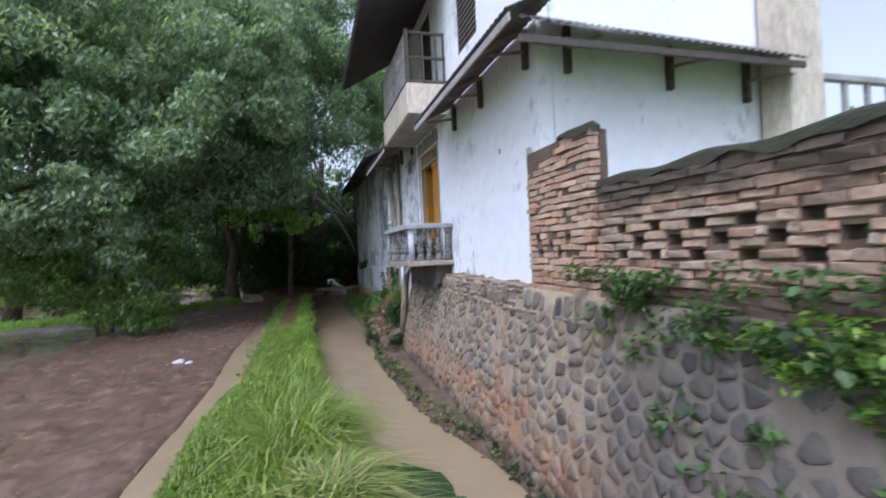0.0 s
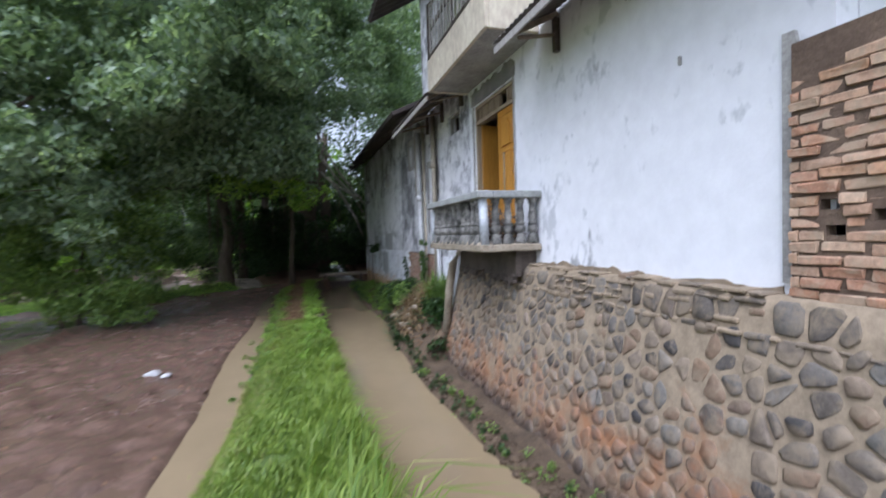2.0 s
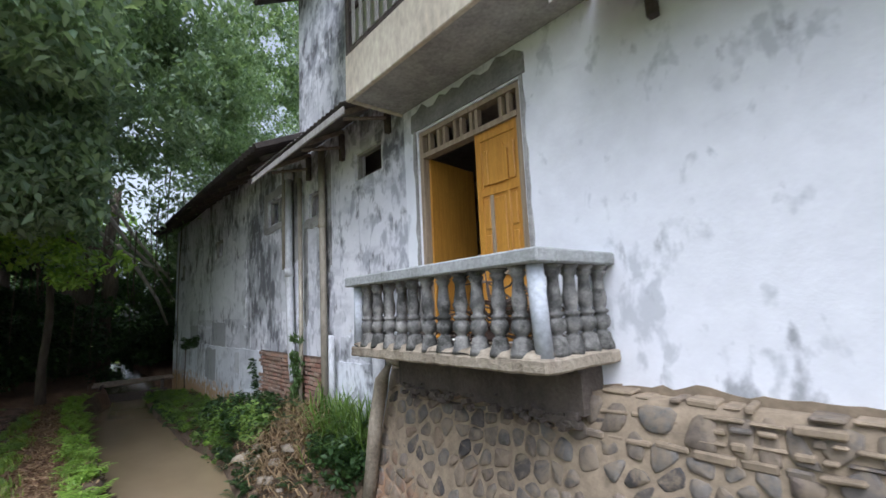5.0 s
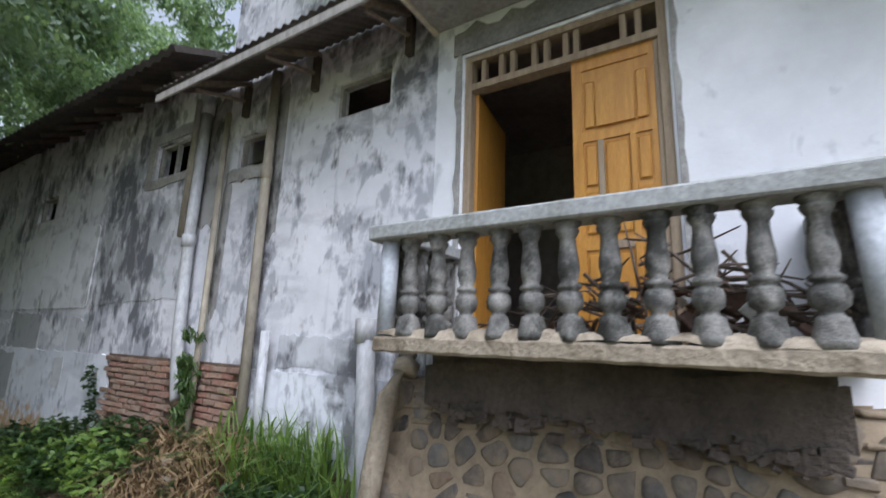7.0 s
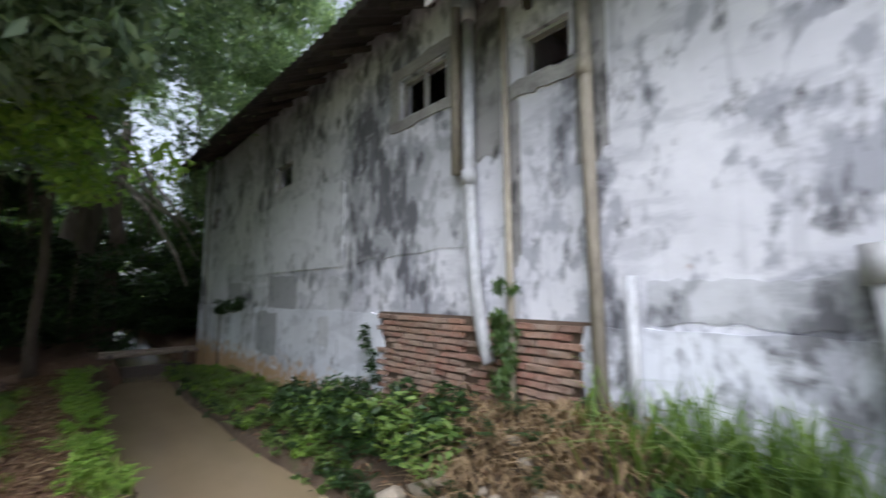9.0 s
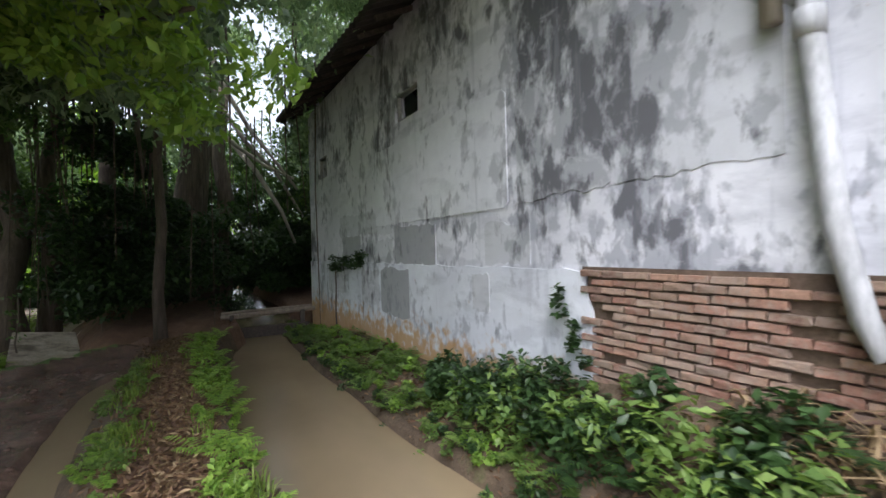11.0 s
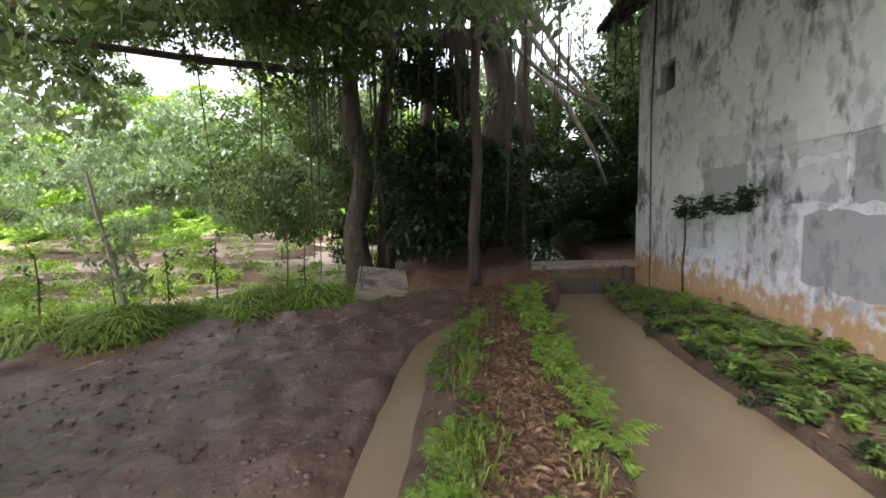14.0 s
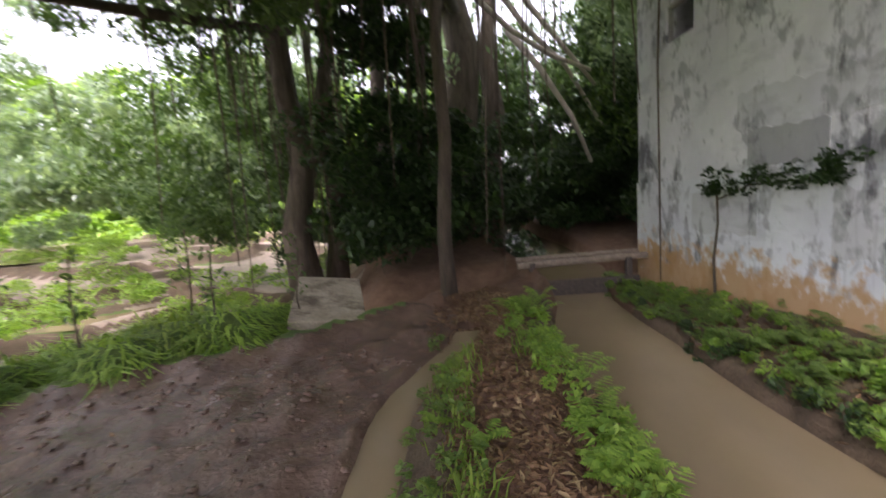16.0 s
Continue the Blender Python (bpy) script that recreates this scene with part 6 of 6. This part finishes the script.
YA, YB, ZA, ZB = -2.5, 11.15, -1.1, 1.06
verts, faces = [], []
ny, nz = 70, 12
for j in range(nz + 1):
    for i in range(ny + 1):
        y, z = YA + (YB - YA) * i / ny, ZA + (ZB - ZA) * j / nz
        verts.append((plinth_x(z) + 0.02 * noise.noise((y * 1.7, z * 1.7, 2.0)), y, z))
for j in range(nz):
    for i in range(ny):
        q = j * (ny + 1) + i
        faces.append((q + 1, q, q + ny + 1, q + ny + 2))
top = len(verts)
for i in range(ny + 1):
    verts.append((2.2, YA + (YB - YA) * i / ny, ZB + 0.01))
for i in range(ny):
    faces.append((nz * (ny + 1) + i + 1, nz * (ny + 1) + i, top + i, top + i + 1))
e = len(verts)
for j in range(nz + 1):
    verts.append((2.2, YB, ZA + (ZB - ZA) * j / nz))
for j in range(nz):
    q = j * (ny + 1) + ny
    faces.append((q, e + j, e + j + 1, q + ny + 1))
plinth = tagged(raw("wall_plinth", verts, faces, MORTAR, smooth=True), "river stone plinth wall in sandy mortar, orange stained", "wall", kind="structure")


def voronoi(points, bounds):
    """Cells of the points, clipped to the bounds, as polygons."""
    cells = []
    P = np.array(points)
    for k, p in enumerate(P):
        poly = [(bounds[0], bounds[2]), (bounds[1], bounds[2]), (bounds[1], bounds[3]), (bounds[0], bounds[3])]
        near = np.argsort(((P - p) ** 2).sum(1))[1:18]
        for q in P[near]:
            m, d = (p + q) / 2, q - p
            out = []
            for a, b in zip(poly, poly[1:] + poly[:1]):
                fa, fb = (a[0] - m[0]) * d[0] + (a[1] - m[1]) * d[1], (b[0] - m[0]) * d[0] + (b[1] - m[1]) * d[1]
                if fa <= 0:
                    out.append(a)
                if fa * fb < 0:
                    t = fa / (fa - fb)
                    out.append((a[0] + (b[0] - a[0]) * t, a[1] + (b[1] - a[1]) * t))
            poly = out
            if len(poly) < 3:
                break
        cells.append(poly)
    return cells


sr = random.Random(9)
pts = []
row, z = 0, ZA + 0.1
while z < ZB - 0.1:
    y = YA + (0.12 if row % 2 else 0.24)
    while y < YB - 0.06:
        pts.append((y + sr.uniform(-0.06, 0.06), z + sr.uniform(-0.06, 0.06)))
        y += sr.uniform(0.1, 0.25)
    z += 0.135
    row += 1
cells = voronoi(pts, (YA, YB, ZA, ZB))
joined_v, joined_f = [], []
for poly, c in zip(cells, pts):
    if len(poly) < 3 or sr.random() < 0.05:
        continue
    cy_, cz_ = sum(p[0] for p in poly) / len(poly), sum(p[1] for p in poly) / len(poly)
    s = sr.uniform(0.66, 0.9)
    ring = []
    for a, b in zip(poly, poly[1:] + poly[:1]):
        for u in (0.2, 0.8):
            ring.append((cy_ + (a[0] + (b[0] - a[0]) * u - cy_) * s, cz_ + (a[1] + (b[1] - a[1]) * u - cz_) * s))
    m = len(ring)
    up = sr.uniform(0.004, 0.026)
    vs, fs = [], []
    for depth, k in ((-0.04, 1.0), (up * 0.55, 0.97), (up, 0.84)):
        for (y, z) in ring:
            yy, zz = cy_ + (y - cy_) * k, cz_ + (z - cz_) * k
            vs.append((plinth_x(zz) - depth + (sr.uniform(-0.006, 0.006) if k < 1 else 0), yy, zz))
    vs.append((plinth_x(cz_) - up * 1.05, cy_, cz_))
    for lv in (0, m):
        for k in range(m):
            fs.append((lv + k, lv + m + k, lv + m + (k + 1) % m, lv + (k + 1) % m))
    for k in range(m):
        fs.append((2 * m + k, 3 * m, 2 * m + (k + 1) % m))
    if 5.0 < cy_ < 7.4 and cz_ > -0.5:
        raw("stone", vs, fs, STONE, plinth, smooth=True)
    else:
        o0 = len(joined_v)
        joined_v += vs
        joined_f += [tuple(o0 + k for k in f) for f in fs]
o = raw("stones", joined_v, joined_f, STONE, plinth, smooth=True)
o["kind"] = "stuff"


# flat coping stones along the top of the plinth
for zrow, th in ((0.8, 0.04), (0.88, 0.03), (0.95, 0.035), (1.01, 0.03), (1.07, 0.03)):
    y = 5.3 if zrow > 0.85 else 3.9
    while y < 11.0:
        w = sr.uniform(0.07, 0.24)
        if not (8.5 < y + w and y < 10.75 and zrow > 0.95) and sr.random() > 0.2:
            bm = block(plinth_x(zrow) - sr.uniform(0.0, 0.04), 1.9, y, min(y + w - 0.025, 11.1), zrow - th / 2 + sr.uniform(-0.012, 0.012), zrow + th / 2 + sr.uniform(-0.015, 0.01), 0.01, None, 0.022)
            part("coping_stone", bm, STONE if sr.random() < 0.3 else MORTAR, plinth)
        y += w


# ---- brick fence and pier ----
def brick_mesh(l, h, d, seed):
    r = random.Random(seed)
    bm = bmesh.new()
    box(bm, -d / 2, d / 2, -l / 2, l / 2, -h / 2, h / 2)
    bmesh.ops.bevel(bm, geom=bm.edges[:], offset=0.007, segments=1, affect="EDGES")
    for v in bm.verts:
        v.co += Vector((r.uniform(-0.008, 0.008), r.uniform(-0.009, 0.009), r.uniform(-0.005, 0.005)))
    bmesh.ops.recalc_face_normals(bm, faces=bm.faces[:])
    me = bpy.data.meshes.new("brick")
    bm.to_mesh(me)
    bm.free()
    return me


COURSE, BL = 0.07, 0.235
fence_top = 2.08
holes = []
for k in range(14):
    for n, zrow in ((0, 1.655), (1, 1.545), (0, 1.435)):
        y = 3.62 - k * 0.37 - (0.185 if n else 0)
        holes.append((y - 0.065, y + 0.065, zrow - 0.038, zrow + 0.038))
for y, z in ((4.98, 1.62), (4.4, 1.62), (4.72, 1.55), (4.95, 1.47), (4.55, 1.47)):
    holes.append((y - 0.05, y + 0.05, z - 0.03, z + 0.03))
fence = panel_wall("wall_fence", "x", FACE - 0.045, 0.2, -2.5, 3.95, 0.98, fence_top, [h for h in holes if h[1] < 3.9], BMORTAR, "old perforated brick garden wall, mossy on top", 0.5, 0.0)
pier = panel_wall("wall_pier", "x", FACE - 0.085, 0.22, 4.02, 5.19, 0.98, 2.6, [h for h in holes if h[0] > 3.97], BMORTAR, "taller brick pier with a dark mossy top", 0.5, 0.0)
variants = [brick_mesh(BL - 0.012, COURSE - 0.012, 0.125, 70 + k) for k in range(8)]
for me in variants:
    me.materials.append(BRICK)
pier_variants = [brick_mesh(BL - 0.012, COURSE - 0.012, 0.125, 170 + k) for k in range(8)]
for me in pier_variants:
    me.materials.append(PIERBRICK)
br = random.Random(12)
rest_v, rest_f = [], []


def lay(y0, y1, z0, ztop, x, parent, keep_from, kinds=variants):
    row, z = 0, z0
    while z + COURSE / 2 < ztop(y0) + 0.3:
        y = y0 + BL / 2 - (BL / 2 if row % 2 else 0)
        while y < y1 + BL / 2:
            a, b = max(y - BL / 2, y0), min(y + BL / 2, y1)
            c, ln = (a + b) / 2, b - a
            y += BL
            if ln < 0.05 or z > ztop(c):
                continue
            pieces_ = [(a, b)]
            for h in holes:
                if h[2] < z + COURSE * 0.3 and h[3] > z - COURSE * 0.3:
                    nxt = []
                    for p, q in pieces_:
                        if h[1] <= p or h[0] >= q:
                            nxt.append((p, q))
                        else:
                            nxt += [(p, h[0])] * (h[0] - p > 0.03) + [(h[1], q)] * (q - h[1] > 0.03)
                    pieces_ = nxt
            for p, q in pieces_:
                m = pose(x + br.uniform(-0.02, 0.012), (p + q) / 2, z + br.uniform(-0.006, 0.005), br.uniform(-2.2, 2.2), br.uniform(-5, 5), br.uniform(-4, 4)) @ Matrix.Diagonal((1, (q - p) / BL * br.uniform(0.9, 1.03), br.uniform(0.82, 1.1), 1))
                me = br.choice(kinds)
                if (p + q) / 2 > keep_from:
                    o = link(me, "brick", parent)
                    o.matrix_local = m
                else:
                    o0 = len(rest_v)
                    rest_v.extend([m @ v.co for v in me.vertices])
                    rest_f.extend([tuple(o0 + k for k in f.vertices) for f in me.polygons])
        z += COURSE
        row += 1


lay(-2.5, 3.94, 1.02, lambda y: fence_top - 0.03, FACE, fence, 1.35)
lay(3.97, 5.2, 1.02, lambda y: 2.62 - 0.16 * (y > 4.55) - 0.1 * (y > 4.9), FACE - 0.035, pier, 0, pier_variants)
o = raw("bricks", rest_v, rest_f, BRICK, fence)
o["kind"] = "stuff"


def moss_strip(name, y0, y1, z, x0, x1, hgt, label, slope=0.0, mat=None):
    bm = bmesh.new()
    n = int((y1 - y0) / 0.08)
    rows_ = []
    for k in range(n + 1):
        y = y0 + (y1 - y0) * k / n
        h = hgt * (0.7 + 0.6 * noise.noise((y * 2.3, 1.0, z))) + 0.02 + slope * k / n
        dn = 0.025 + 0.06 * noise.noise((y * 3.7, 5.0, z))
        rows_.append([bm.verts.new((x0 - 0.015, y, z - dn)), bm.verts.new((x0 + 0.01, y, z + h * 0.6)), bm.verts.new(((x0 + x1) / 2, y, z + h)), bm.verts.new((x1, y, z + h * 0.4)), bm.verts.new((x1 + 0.01, y, z - dn))])
    for a, b in zip(rows_, rows_[1:]):
        for k in range(4):
            bm.faces.new((a[k], b[k], b[k + 1], a[k + 1]))
    bm.faces.new(rows_[0])
    bm.faces.new(rows_[-1][::-1])
    return tagged(part(name, bm, mat or MOSS, smooth=True), label, "moss" if mat is None else "dirt", kind="stuff")


moss_strip("fence_moss", -2.5, 3.93, fence_top - 0.02, FACE - 0.066, FACE + 0.07, 0.06, "dark moss and lichen along the wall top")
moss_strip("balcony_dirt", BY0 + 0.02, BY1 + 0.02, BZ + 0.01, BX0 - 0.01, BX0 + 0.13, 0.03, "crumbled mortar and dirt along the balusters", 0.0, SLAB)
moss_strip("pier_moss", 3.98, 4.5, 2.6, FACE - 0.1, FACE + 0.04, 0.06, "black moss on top of the brick pier")

# bare bricks where the annex render has fallen off
bare = tagged(raw("wall_bare_brick", [(FACE - 0.004, 13.1, -0.2), (FACE - 0.004, 16.2, -0.2), (FACE - 0.004, 16.2, 1.03), (FACE - 0.004, 13.1, 1.03)], [(0, 3, 2, 1)], BMORTAR), "bare brickwork where render has fallen off", "wall", kind="structure")
pv = [brick_mesh(0.215, 0.055, 0.06, 90 + k) for k in range(6)]
for me in pv:
    me.materials.append(PATCHBRICK)
for row in range(16):
    z = 0.97 - row * 0.07
    y = 13.22 + (0.115 if row % 2 else 0.0)
    while y < 16.05:
        if not 14.3 < y < 14.45 and br.random() > 0.03:
            o = link(br.choice(pv), "brick", bare)
            o.matrix_local = pose(FACE - 0.02 + br.uniform(-0.008, 0.008), y + 0.1, z + br.uniform(-0.004, 0.004), br.uniform(-1, 1), 0, br.uniform(-2, 2))
        y += 0.23
